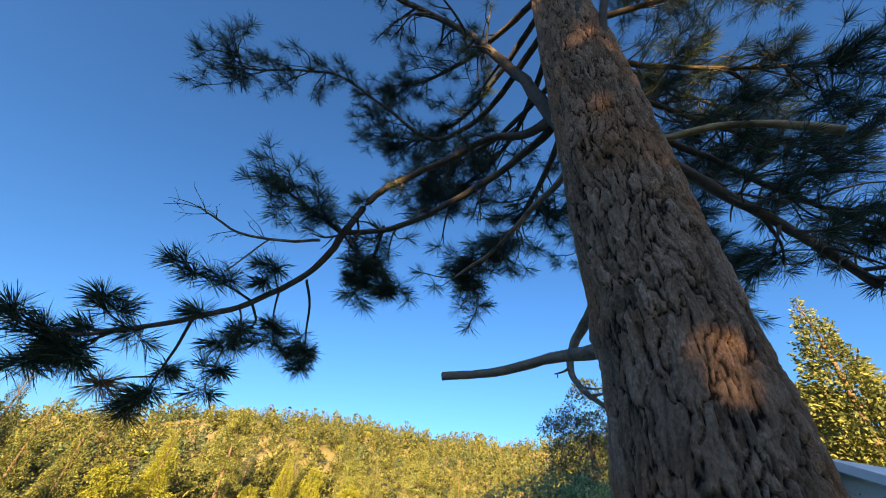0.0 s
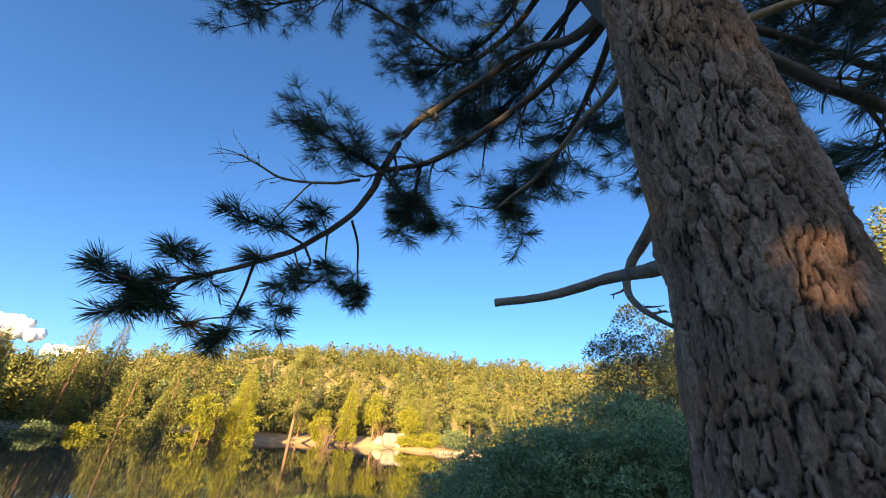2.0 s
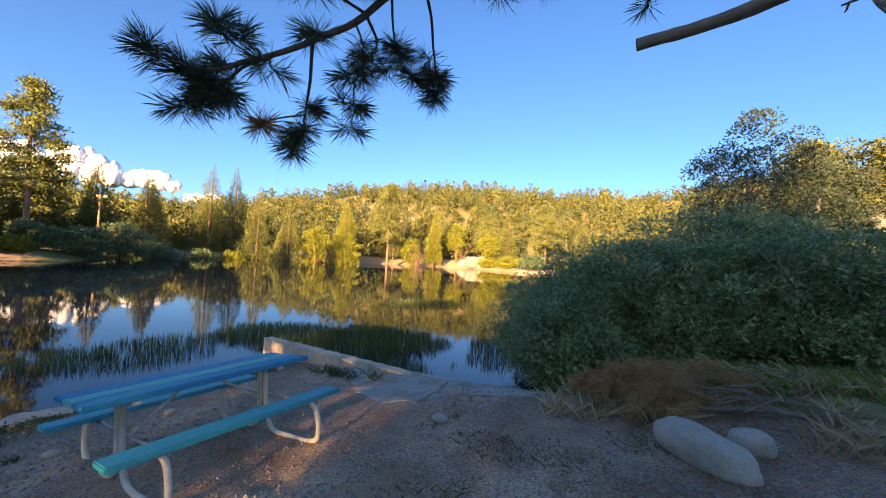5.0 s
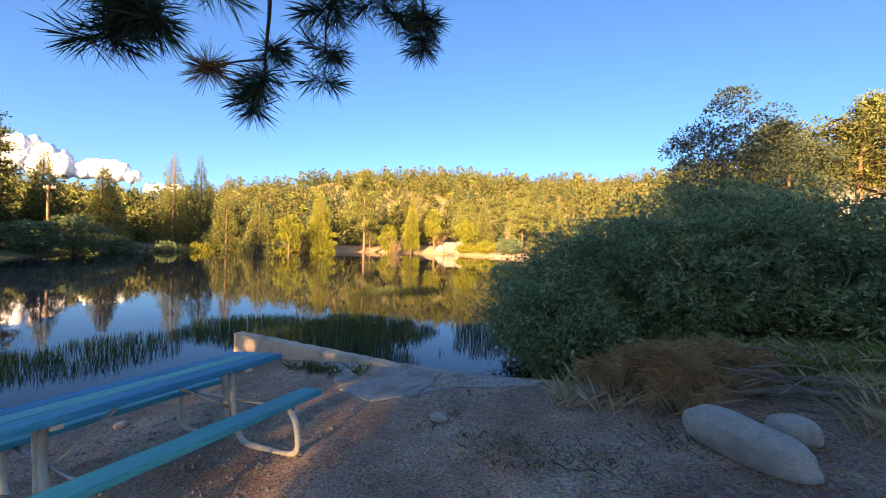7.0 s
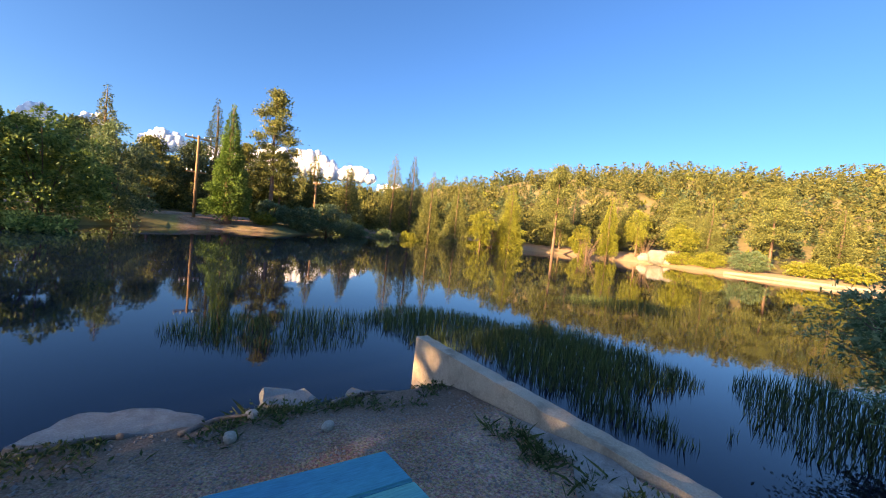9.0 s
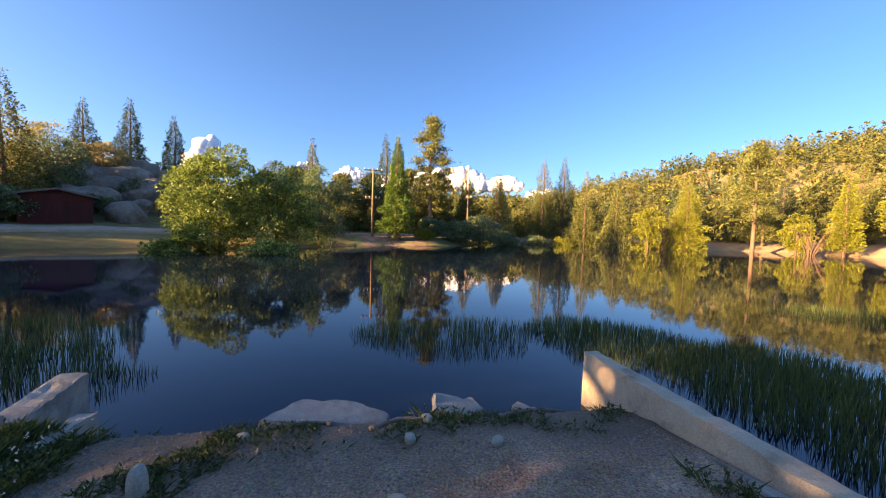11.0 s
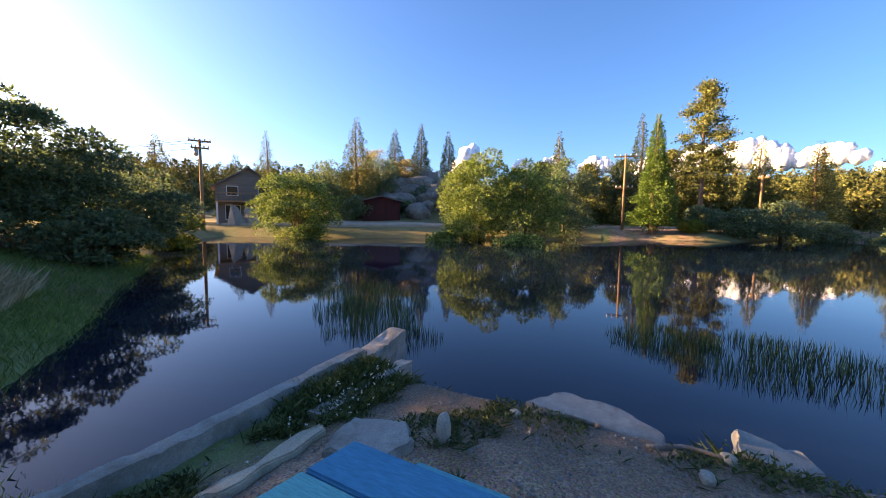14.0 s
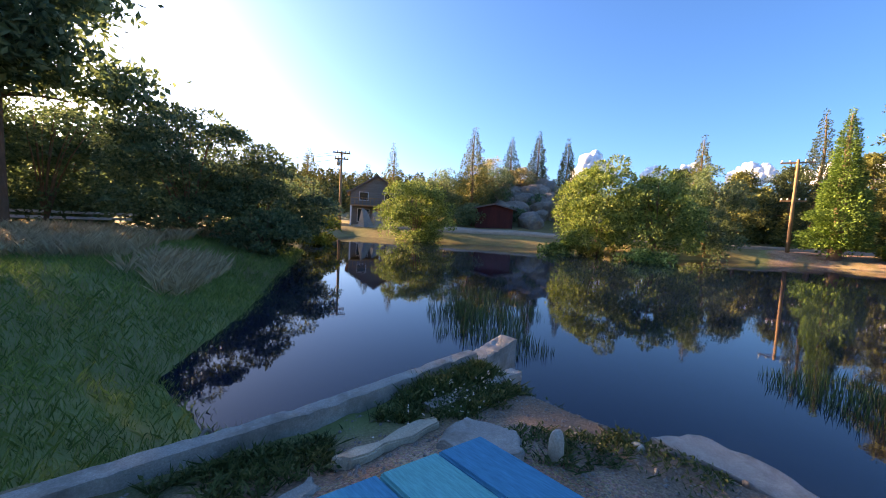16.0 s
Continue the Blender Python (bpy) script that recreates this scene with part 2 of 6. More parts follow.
def np_mesh(name, V, F, mat=None, smooth=False):
    """A mesh from arrays of vertices and of equal-sided faces (or a list of two such arrays)."""
    me = bpy.data.meshes.new(name)
    groups = F if isinstance(F, list) else [F]
    groups = [np.asarray(g, dtype=np.int32) for g in groups if len(g)]
    loops = np.concatenate([g.ravel() for g in groups])
    sizes = np.concatenate([np.full(len(g), g.shape[1], dtype=np.int32) for g in groups])
    starts = np.concatenate([[0], np.cumsum(sizes)[:-1]]).astype(np.int32)
    me.vertices.add(len(V))
    me.vertices.foreach_set("co", np.asarray(V, dtype=np.float32).ravel())
    me.loops.add(len(loops))
    me.loops.foreach_set("vertex_index", loops)
    me.polygons.add(len(sizes))
    me.polygons.foreach_set("loop_start", starts)
    me.polygons.foreach_set("use_smooth", np.full(len(sizes), smooth))
    me.update(calc_edges=True)
    if mat:
        me.materials.append(mat)
    return me


def thing(name, label, category, m=None, group="", kind="", data=None):
    ob = new(name, data)
    if m is not None:
        ob.matrix_world = m
    return tagged(ob, label, category, group, kind)


def part(name, me, material, parent, label=""):
    """Links a mesh or bmesh as one object under a thing or a part."""
    if isinstance(me, bmesh.types.BMesh):
        bm, me = me, bpy.data.meshes.new(name)
        bm.to_mesh(me)
        bm.free()
    if material and not me.materials:
        me.materials.append(material)
    ob = new(name, me)
    ob.parent = parent
    if label:
        ob["label"] = label
    if name in ("needle_foliage", "foliage", "dead_needles", "crown"):
        ob["kind"] = "stuff"
    return ob


def join(chunks):
    """Joins (V, F) chunks of one face size."""
    vs, fs, n = [], [], 0
    for v, f in chunks:
        vs.append(np.asarray(v, dtype=float))
        fs.append(np.asarray(f) + n)
        n += len(v)
    return np.concatenate(vs), np.concatenate(fs)


def unit(a):
    return a / np.maximum(np.linalg.norm(a, axis=-1, keepdims=True), 1e-9)


def spline(points, n):
    """Points on a smooth line through the given ones."""
    p = np.asarray(points, dtype=float)
    p = np.vstack([2 * p[0] - p[1], p, 2 * p[-1] - p[-2]])
    k = len(p) - 3
    s = np.linspace(0, k - 1e-6, n)
    i = s.astype(int)
    t = (s - i)[:, None]
    a, b, c, d = p[i], p[i + 1], p[i + 2], p[i + 3]
    return 0.5 * (2 * b + (c - a) * t + (2 * a - 5 * b + 4 * c - d) * t ** 2 + (3 * b - a - 3 * c + d) * t ** 3)


def tube(path, radii, sides=8, rough=0.0, cap=True):
    """A closed tapering tube along a line of points."""
    path = np.asarray(path, dtype=float)
    n = len(path)
    radii = np.interp(np.linspace(0, 1, n), np.linspace(0, 1, len(np.atleast_1d(radii))), np.atleast_1d(radii))
    tang = unit(np.gradient(path, axis=0))
    ref = np.array([0.31, 0.17, 0.93])
    side = unit(np.cross(tang, ref))
    up = np.cross(side, tang)
    a = np.linspace(0, 2 * np.pi, sides, endpoint=False)
    rr = radii[:, None] * (1 + (rng.uniform(-rough, rough, (n, sides)) if rough else 0))
    V = path[:, None] + rr[..., None] * (np.cos(a)[None, :, None] * side[:, None] + np.sin(a)[None, :, None] * up[:, None])
    i, j = np.meshgrid(np.arange(n - 1), np.arange(sides), indexing="ij")
    k = (j + 1) % sides
    F = np.stack([i * sides + j, i * sides + k, (i + 1) * sides + k, (i + 1) * sides + j], -1).reshape(-1, 4)
    V = V.reshape(-1, 3)
    if cap:
        V = np.vstack([V, path[:1], path[-1:]])
        m = len(V)
        caps = [[m - 2, (q + 1) % sides, q, q] for q in range(0)]
        j = np.arange(0, sides, 2)
        lo = np.stack([np.full_like(j, m - 2), (j + 2) % sides, (j + 1) % sides, j], -1)
        b0 = (n - 1) * sides
        hi = np.stack([np.full_like(j, m - 1), b0 + j, b0 + (j + 1) % sides, b0 + (j + 2) % sides], -1)
        F = np.vstack([F, lo, hi])
    return V, F


def box_bm(x0, x1, y0, y1, z0, z1, bevel=0.0, segs=2):
    bm = bmesh.new()
    bmesh.ops.create_cube(bm, size=1, matrix=Matrix.Translation(((x0 + x1) / 2, (y0 + y1) / 2, (z0 + z1) / 2)) @ Matrix.Diagonal((x1 - x0, y1 - y0, z1 - z0, 1)))
    if bevel:
        bmesh.ops.bevel(bm, geom=bm.edges[:], offset=bevel, segments=segs, affect="EDGES")
    return bm


def vnoise(p, seed=0):
    """Smooth value noise in 0..1 for an array of 3D points."""
    p = np.asarray(p, dtype=float)
    i = np.floor(p).astype(np.int64)
    f = p - i
    f = f * f * (3 - 2 * f)
    out = np.zeros(len(p))
    for dx in (0, 1):
        for dy in (0, 1):
            for dz in (0, 1):
                h = ((i[:, 0] + dx) * 374761393 + (i[:, 1] + dy) * 668265263 + (i[:, 2] + dz) * 2147483647 + seed * 974711) & 0xFFFFFFFF
                h = ((h ^ (h >> 13)) * 1274126177) & 0xFFFFFFFF
                h = (h ^ (h >> 16)) / 4294967295.0
                w = np.where(dx, f[:, 0], 1 - f[:, 0]) * np.where(dy, f[:, 1], 1 - f[:, 1]) * np.where(dz, f[:, 2], 1 - f[:, 2])
                out += w * h
    return out


def fbm(p, octaves=4, seed=0):
    p = np.asarray(p, dtype=float)
    s, amp, tot = 0, 1.0, 0
    for o in range(octaves):
        s, tot = s + amp * vnoise(p * 2 ** o, seed + o), tot + amp
        amp *= 0.5
    return s / tot


def leaves(centres, along, length, width, fold=0.25):
    """Pointed leaves (two triangles each as one quad), lying along given ways."""
    n = len(centres)
    along = unit(along)
    side = unit(np.cross(along, rng.normal(size=(n, 3))))
    nrm = np.cross(along, side)
    L, W = np.broadcast_to(length, n)[:, None], np.broadcast_to(width, n)[:, None]
    V = np.stack([centres, centres + along * L * 0.45 + side * W * 0.5 + nrm * W * fold, centres + along * L, centres + along * L * 0.45 - side * W * 0.5 + nrm * W * fold], 1)
    return V.reshape(-1, 3), np.arange(4 * n).reshape(n, 4)


def rand_dirs(n):
    return unit(rng.normal(size=(n, 3)))


def rock_mesh(name, size, mat, seed=0, sub=4, rough=0.25, flat=1.0):
    """A weathered, lumpy stone."""
    bm = bmesh.new()
    bmesh.ops.create_icosphere(bm, subdivisions=sub, radius=1)
    co = np.array([v.co for v in bm.verts])
    d = 1 + rough * (fbm(co * 1.3 + seed * 7.7, 3, seed) - 0.5) * 2 + rough * 0.25 * (fbm(co * 5 + seed, 3, seed + 9) - 0.5)
    co = co * d[:, None]
    co = np.sign(co) * np.abs(co) ** 0.85
    co = co * np.asarray(size) * np.array([1, 1, flat])
    for v, c in zip(bm.verts, co):
        v.co = c
    for f in bm.faces:
        f.smooth = True
    me = bpy.data.meshes.new(name)
    bm.to_mesh(me)
    bm.free()
    me.materials.append(mat)
    return me


# ---- the land: one sheet with lake bed, ramp, banks and hills ----
LAKE = np.array([(-3.4, -3.0), (-3.5, 0), (-3.5, 3.05), (-3.4, 3.3), (0.6, 3.4), (1.6, 4.4), (1.4, 6.5), (0.6, 9), (1.5, 14), (3, 25), (1, 50), (-8, 76), (-21, 73),
                 (-38, 76), (-51, 69), (-57, 54), (-70, 47), (-70, 27), (-52, 13), (-46, 8), (-46, 1), (-42, -5), (-34, -9), (-34, -17), (-29, -26), (-25, -32),
                 (-22, -38), (-13, -30), (-8, -20), (-5.7, -16), (-2, -9), (0, -6), (-0.2, -4.3), (-0.5, -3.35), (-3.4, -3.3)])
RIDGE_AZ = np.array([-180, -120, -60, -20, 0, 15, 28, 42, 50, 56, 61, 73, 95, 120, 146, 160, 170, 180])
RIDGE_EL = np.array([5.0, 6, 9, 9.8, 10.4, 10.8, 11.2, 9.9, 9.0, 7.9, 6.7, 5.0, 5.0, 4.8, 7.0, 6.6, 5.6, 5.0])


def lake_distance(x, y):
    """Distance to the shore, negative on the lake."""
    a, b = LAKE, np.roll(LAKE, -1, 0)
    best, inside = np.full(len(x), 1e9), np.zeros(len(x), bool)
    for (ax, ay), (bx, by) in zip(a, b):
        dx, dy = bx - ax, by - ay
        t = np.clip(((x - ax) * dx + (y - ay) * dy) / (dx * dx + dy * dy), 0, 1)
        best = np.minimum(best, np.hypot(x - ax - t * dx, y - ay - t * dy))
        if ay != by:
            inside ^= ((ay > y) != (by > y)) & (x < dx * (y - ay) / dy + ax)
    return np.where(inside, -best, best)


def step(a, b, v):
    t = np.clip((v - a) / (b - a), 0, 1)
    return t * t * (3 - 2 * t)


def land(x, y):
    """Height of the ground."""
    x, y = np.atleast_1d(np.asarray(x, dtype=float)), np.atleast_1d(np.asarray(y, dtype=float))
    d = lake_distance(x, y)
    r, az = np.hypot(x, y), np.degrees(np.arctan2(-x, y))
    p = np.stack([x, y, np.zeros_like(x)], -1)
    bed = WATER + np.maximum(d * 0.35, -1.2) - 0.05
    bank = WATER + 0.30 * np.minimum(np.maximum(d, 0), 3.0) + 0.02 * np.clip(d - 3, 0, 25) + (fbm(p / 6, 3, 3) - 0.5) * 0.5 * step(1, 8, d)
    top = np.tan(np.radians(np.interp(az, RIDGE_AZ, RIDGE_EL))) * 260 - 7
    s = np.clip((r - 86) / (255 - 86), 0, None)
    hill = np.where(s < 1, top * (0.35 * s + 0.65 * step(0, 1, s)), top * np.exp(-((s - 1) / 2.5) ** 2)) + (fbm(p / 35, 4, 5) - 0.5) * 14 * step(90, 160, r)
    rise = 3.6 * step(8, 24, y) * step(1, 9, x - 0.05 * y) * step(2, 8, d)
    knoll = 6.5 * np.exp(-(((x + 60) / 15) ** 2 + ((y + 38) / 12) ** 2)) * step(2, 14, d)
    z = np.where(d < 0, bed, bank + hill + rise + knoll)
    ramp_z = -0.05 + 0.13 * x - 0.62 * step(-2.75, -3.55, x) - np.clip(-3.4 - x, 0, 4) * 0.2 + ((fbm(p * 1.6, 4, 11) - 0.5) * 0.09 * step(-4, -1, x) + 0.06 * (fbm(p * 5, 2, 12) - 0.5)) * (1 - 0.9 * step(1.4, 2.0, y) * step(-2.6, -1.9, x))
    ramp_z = ramp_z - 0.24 * step(-1.5, -2.7, y) * step(-3.2, -0.4, x)
    wr = step(3.22, 3.02, y) * step(-3.25, -3.05, y) * step(9, 6, x) * np.where(x > -7, 1, 0)
    z = z * (1 - wr) + ramp_z * wr
    east = step(1.2, 4.5, x) * step(-8, -3.3, y) * step(8, 4.0, y) * step(14, 8, x)
    z = np.maximum(z, np.where(d > 0, z * (1 - east) + (-0.05 + 0.13 * np.minimum(x, 7)) * east, z))
    lawn = step(-0.2, 3, x) * step(-3.0, -3.6, y) * step(-30, -20, y)
    return z + 0.1 * lawn * (fbm(p / 3, 3, 21) - 0.5) * step(0, 2, d)


def axis(lo, hi, fine=0.09, grow=1.055, far=1500):
    mid = list(np.arange(lo, hi, fine))
    out, s, v = [], fine, hi
    while v < far:
        out.append(v)
        s *= grow
        v += s
    left, s, v = [], fine, lo
    while v > -far:
        s *= grow
        v -= s
        left.append(v)
    return np.array(left[::-1] + mid + out)


def build_land():
    xs, ys = axis(-6.5, 7.0), axis(-6.0, 6.0)
    X, Y = np.meshgrid(xs, ys, indexing="ij")
    x, y = X.ravel(), Y.ravel()
    V = np.stack([x, y, land(x, y)], -1)
    n, m = len(xs), len(ys)
    i, j = np.meshgrid(np.arange(n - 1), np.arange(m - 1), indexing="ij")
    F = np.stack([i * m + j, (i + 1) * m + j, (i + 1) * m + j + 1, i * m + j + 1], -1).reshape(-1, 4)
    me = np_mesh("ground", V, F, M_GROUND, True)
    zone = me.attributes.new("zone", "FLOAT_COLOR", "POINT")
    p = np.stack([x, y, 0 * x], -1)
    wob = (fbm(p * 0.8, 3, 31) - 0.5) * 2
    dirt = step(-3.15, -3.05, y) * step(7.5 + wob, 4.5 + wob, y) * step(12, 8, x + wob)
    dirt = np.maximum(dirt, step(30, 12, np.hypot(x, y)) * 0.3)
    d = lake_distance(x, y)
    green = step(-2.95, -3.2, y) * step(-26, -14, y) * step(-6, -2, x + 0.5 * (y + 10)) * (0.75 + 0.4 * wob)
    green = np.maximum(green, step(-1.9, -2.7, y - 0.5 * wob) * step(2, -0.5, x) * step(-3.3, -3.0, y) * 0.8)
    green = np.maximum(green, step(2.6 + wob * 0.4, 3.6, y) * step(40, 25, y) * step(0.5, 2, x) * 0.7)
    green = np.maximum(green, step(6, 1, d) * step(30, 40, np.hypot(x, y)) * 0.35 * step(0, 0.6, wob + 0.3))
    soil = np.maximum(step(-1.5, -2.5, x + 0.45 * wob), 0.75 * step(-1.7, -2.3, y + 0.35 * wob)) * step(-3.2, -3.0, y) * step(3.4, 3.2, y) * step(-9, -7, x) * step(2.5, 0.5, x)
    col = np.stack([dirt, np.clip(green, 0, 1), step(11, 5, d + 3 * wob) * step(30, 45, np.hypot(x, y)) * step(40, 55, y - 0.3 * x), soil], -1)
    zone.data.foreach_set("color", col.astype(np.float32).ravel())
    thing("ground", "packed gravelly dirt ramp, grassy bank and wooded hillside", "ground", kind="structure", data=me)
    w = 130
    bm = bmesh.new()
    bmesh.ops.create_grid(bm, x_segments=4, y_segments=4, size=w)
    wm = bpy.data.meshes.new("water")
    bm.to_mesh(wm)
    bm.free()
    wm.materials.append(M_WATER)
    thing("water", "still dark blue mountain lake reflecting trees and sky", "lake", pose(-30, 20, WATER), kind="structure", data=wm)


build_land()


# ---- trees ----
def conifer_crown(h, w, n, bare=0.12, droop=0.25, taper=0.85, clump=0.5, whorls=16):
    """Leafy clumps set on whorls of branches of uneven length; z from 0 to h."""
    u = bare + (1 - bare) * (1 - np.sqrt(rng.uniform(0, 1, n))) ** 0.9
    k = (u * whorls).astype(int)
    ang = rng.uniform(0, 2 * np.pi, n)
    sector = (ang / (2 * np.pi) * 7 + k * 0.37).astype(int) % 7
    reach = 0.55 + 0.6 * rng.uniform(0, 1, (whorls + 1, 7))[k, sector]
    prof = np.minimum(1, (u - bare + 0.03) / 0.14 + 0.35) * (1 - u) ** taper + 0.02
    rad = w * prof * reach * np.sqrt(rng.uniform(0.12, 1, n))
    z = h * ((k + 0.5 + rng.uniform(-0.5, 0.5, n)) / whorls) - droop * rad
    c = np.stack([np.cos(ang) * rad, np.sin(ang) * rad, z], -1)
    out = np.stack([np.cos(ang), np.sin(ang), rng.uniform(-0.4, 0.7, n)], -1) + rng.normal(size=(n, 3)) * 0.5
    s = clump * rng.uniform(0.6, 1.4, n) * (0.55 + 0.45 * (1 - u))
    return leaves(c, out, s, s * 0.56, 0.2)


def pine_crown(h, w, n, bare=0.35, clump=0.55, tufts=64):
    """An open pine: separate plates of foliage round limbs, with gaps between."""
    cs = []
    for i in range(tufts):
        u = bare + (1 - bare) * (i + rng.uniform(0, 1)) / tufts
        a = rng.uniform(0, 2 * np.pi)
        r = w * (1 - ((u - bare) / (1 - bare)) ** 1.7) ** 0.7 * rng.uniform(0.25, 1)
        m = n // tufts
        q = rng.normal(size=(m, 3)) * np.array([0.26, 0.26, 0.11]) * w * 0.6
        cs.append(q + np.array([math.cos(a) * r, math.sin(a) * r, u * h]))
    c = np.concatenate(cs)
    s = clump * rng.uniform(0.6, 1.4, len(c))
    return leaves(c, rand_dirs(len(c)) + np.array([0, 0, 0.5]), s, s * 0.52, 0.2)


def leafy_crown(centre, size, n, leaf, lobes=60, shell=0.8):
    """Leaves packed on many small billows set over a crown: lit heads, dark gaps and an uneven outline."""
    centre, size = np.asarray(centre, dtype=float), np.asarray(size, dtype=float)
    lobes = max(lobes, 12)
    lc = rand_dirs(lobes) * (0.25 + 0.75 * rng.uniform(0, 1, lobes) ** 0.4)[:, None]
    lc = lc * (0.82 + 0.36 * fbm(lc * 1.7 + rng.uniform(0, 50), 2, 88))[:, None]
    lr = rng.uniform(0.7, 1.4, lobes) * 1.75 / math.sqrt(lobes)
    k = rng.integers(0, lobes, n)
    d = rand_dirs(n)
    d[:, 2] = np.where(d[:, 2] < -0.3, -d[:, 2], d[:, 2])
    rr = lr[k] * np.where(rng.uniform(0, 1, n) < shell, rng.uniform(0.8, 1.1, n), rng.uniform(0.2, 1.25, n))
    c = centre + (lc[k] * 0.80 + d * rr[:, None] * np.array([1, 1, 0.8])) * size
    s = leaf * rng.uniform(0.6, 1.4, n)
    return leaves(c, d + rand_dirs(n) * 0.9 + np.array([0, 0, -0.25]), s, s * 0.5, 0.2)


def limbs(h, r0, reach, n, start=0.25, sides=5):
    """Bare branches leaving a trunk."""
    chunks = []
    for i in range(n):
        z = h * (start + (0.95 - start) * i / n)
        a = rng.uniform(0, 6.28)
        q = reach * (1 - 0.7 * i / n) * rng.uniform(0.6, 1)
        pts = spline([(0, 0, z), (math.cos(a) * q * 0.5, math.sin(a) * q * 0.5, z + 0.12 * q), (math.cos(a) * q, math.sin(a) * q, z + 0.1 * q)], 6)
        chunks.append(tube(pts, [r0 * 0.3 * (1 - 0.6 * i / n), r0 * 0.06], sides))
    return chunks


def tree(kind, x, y, h, w, label, mat, n=1100, clump=0.5, group="", z=None, lean=0.0, trunk=0.0, name="pine_tree", category="tree"):
    """One standing tree with a trunk and a crown."""
    z0 = float(land(x, y)[0]) - 0.15 if z is None else z
    t = thing(name, label, category, pose(x, y, z0, 0, 0, float(rng.uniform(0, 360))), group)
    r0 = trunk or h * 0.011 + 0.05
    path = spline([(0, 0, -0.2), (lean * 0.4, 0, h * 0.35), (lean, 0.02 * h, h * 0.7), (lean * 0.9, 0, h * 0.97)], 14)
    if kind in ("conifer", "pine"):
        V, F = join([tube(path, [r0 * 1.25, r0, r0 * 0.6, r0 * 0.12], 8)] + limbs(h, r0, w * 0.5, 10))
        crown = conifer_crown(h, w, n, clump=clump) if kind == "conifer" else pine_crown(h, w, n, clump=clump)
    elif kind == "leafy":
        V, F = join([tube(path[:9], [r0 * 1.3, r0, r0 * 0.5], 8)] + limbs(h * 0.75, r0 * 1.4, w * 0.75, 16, 0.2))
        crown = leafy_crown((0, 0, h * 0.56), (w, w, h * 0.46), n, clump, 70)
    part("trunk", np_mesh("trunk", V, F, M_TRUNK_FAR, True), None, t)
    part("crown", np_mesh("crown", *crown, mat), None, t)
    return t


def shrub(x, y, w, d, h, label, mat, n=2200, leaf=0.35, group="", z=None, name="shrub", lobes=60):
    z0 = float(land(x, y)[0]) - 0.1 if z is None else z
    t = thing(name, label, "shrub", pose(x, y, z0), group)
    stems = []
    for i in range(9):
        a, q = rng.uniform(0, 6.28), rng.uniform(0.2, 0.75)
        stems.append(tube(spline([(0, 0, 0), (math.cos(a) * w * q * 0.4, math.sin(a) * d * q * 0.4, h * 0.45), (math.cos(a) * w * q, math.sin(a) * d * q, h * 0.8)], 6), [0.05, 0.015], 5))
    tagged(part("stem_cluster", np_mesh("stem_cluster", *join(stems), M_TRUNK_FAR, True), None, t), kind="stuff")
    c = leafy_crown((0, 0, h * 0.44), (w * 1.12, d * 1.12, h * 0.6), n, leaf, lobes)
    part("foliage", np_mesh("foliage", *c, mat), None, t)
    return t


def far_woods():
    """Woods on the hills, too many to count; finer crowns nearer the lake."""
    levels = ((0, 400, 0.085), (125, 170, 0.118), (180, 74, 0.165))
    for label, mat, count, forms, az0, az1, r0, r1 in (
            ("sunlit olive-green conifer woods covering the far hillside", M_FOREST, 4000, 9, -35, 200, 84, 270), ("darker pines among the far hillside woods", M_PINE_DARK, 800, 6, -35, 200, 84, 270),
            ("yellow-green broadleaf scrub among the hillside woods", M_COTTON, 500, 5, -35, 200, 84, 270), ("green pines standing close behind the far shore", M_PINE, 260, 8, 58, 112, 64, 100)):
        kinds = []
        for f in range(forms):
            if mat is M_COTTON:
                kinds.append([leafy_crown((0, 0, 0.4), (0.36, 0.36, 0.42), int(n * 0.7), size * 1.1, 9) for _, n, size in levels])
            elif f % 3 == 2:
                kinds.append([pine_crown(1, 0.33, n, 0.1, size, 22) for _, n, size in levels])
            else:
                kinds.append([conifer_crown(1, 0.27, n, 0.02, 0.25, 0.8, size, 12) for _, n, size in levels])
        az = rng.uniform(az0, az1, count * 3)
        r = r0 + (r1 - r0) * rng.uniform(0, 1, count * 3) ** 0.8
        x, y = -np.sin(np.radians(az)) * r, np.cos(np.radians(az)) * r
        p = np.stack([x, y, 0 * x], -1)
        ok = (lake_distance(x, y) > 7) & (fbm(p / 22, 3, 77) > 0.08) & ~((x < -35) & (x > -75) & (y < -20) & (y > -58)) & ((az < 125) | (r > 105))
        x, y = x[ok][:count], y[ok][:count]
        chunks = []
        for xx, yy, zz in zip(x, y, land(x, y)):
            far = math.hypot(xx, yy)
            V, F = kinds[rng.integers(len(kinds))][(far > 125) + (far > 180)]
            h = rng.uniform(4.5, 9.5) * (0.6 if mat is M_COTTON else 1)
            a = rng.uniform(0, 6.28)
            ca, sa = math.cos(a) * h * rng.uniform(0.8, 1.25), math.sin(a) * h
            chunks.append((np.stack([V[:, 0] * ca - V[:, 1] * sa, V[:, 0] * sa + V[:, 1] * ca, V[:, 2] * h], -1) + (xx, yy, zz - 0.3), F))
        thing("far_woods", label, "woods", kind="stuff", data=np_mesh("far_woods", *join(chunks), mat))


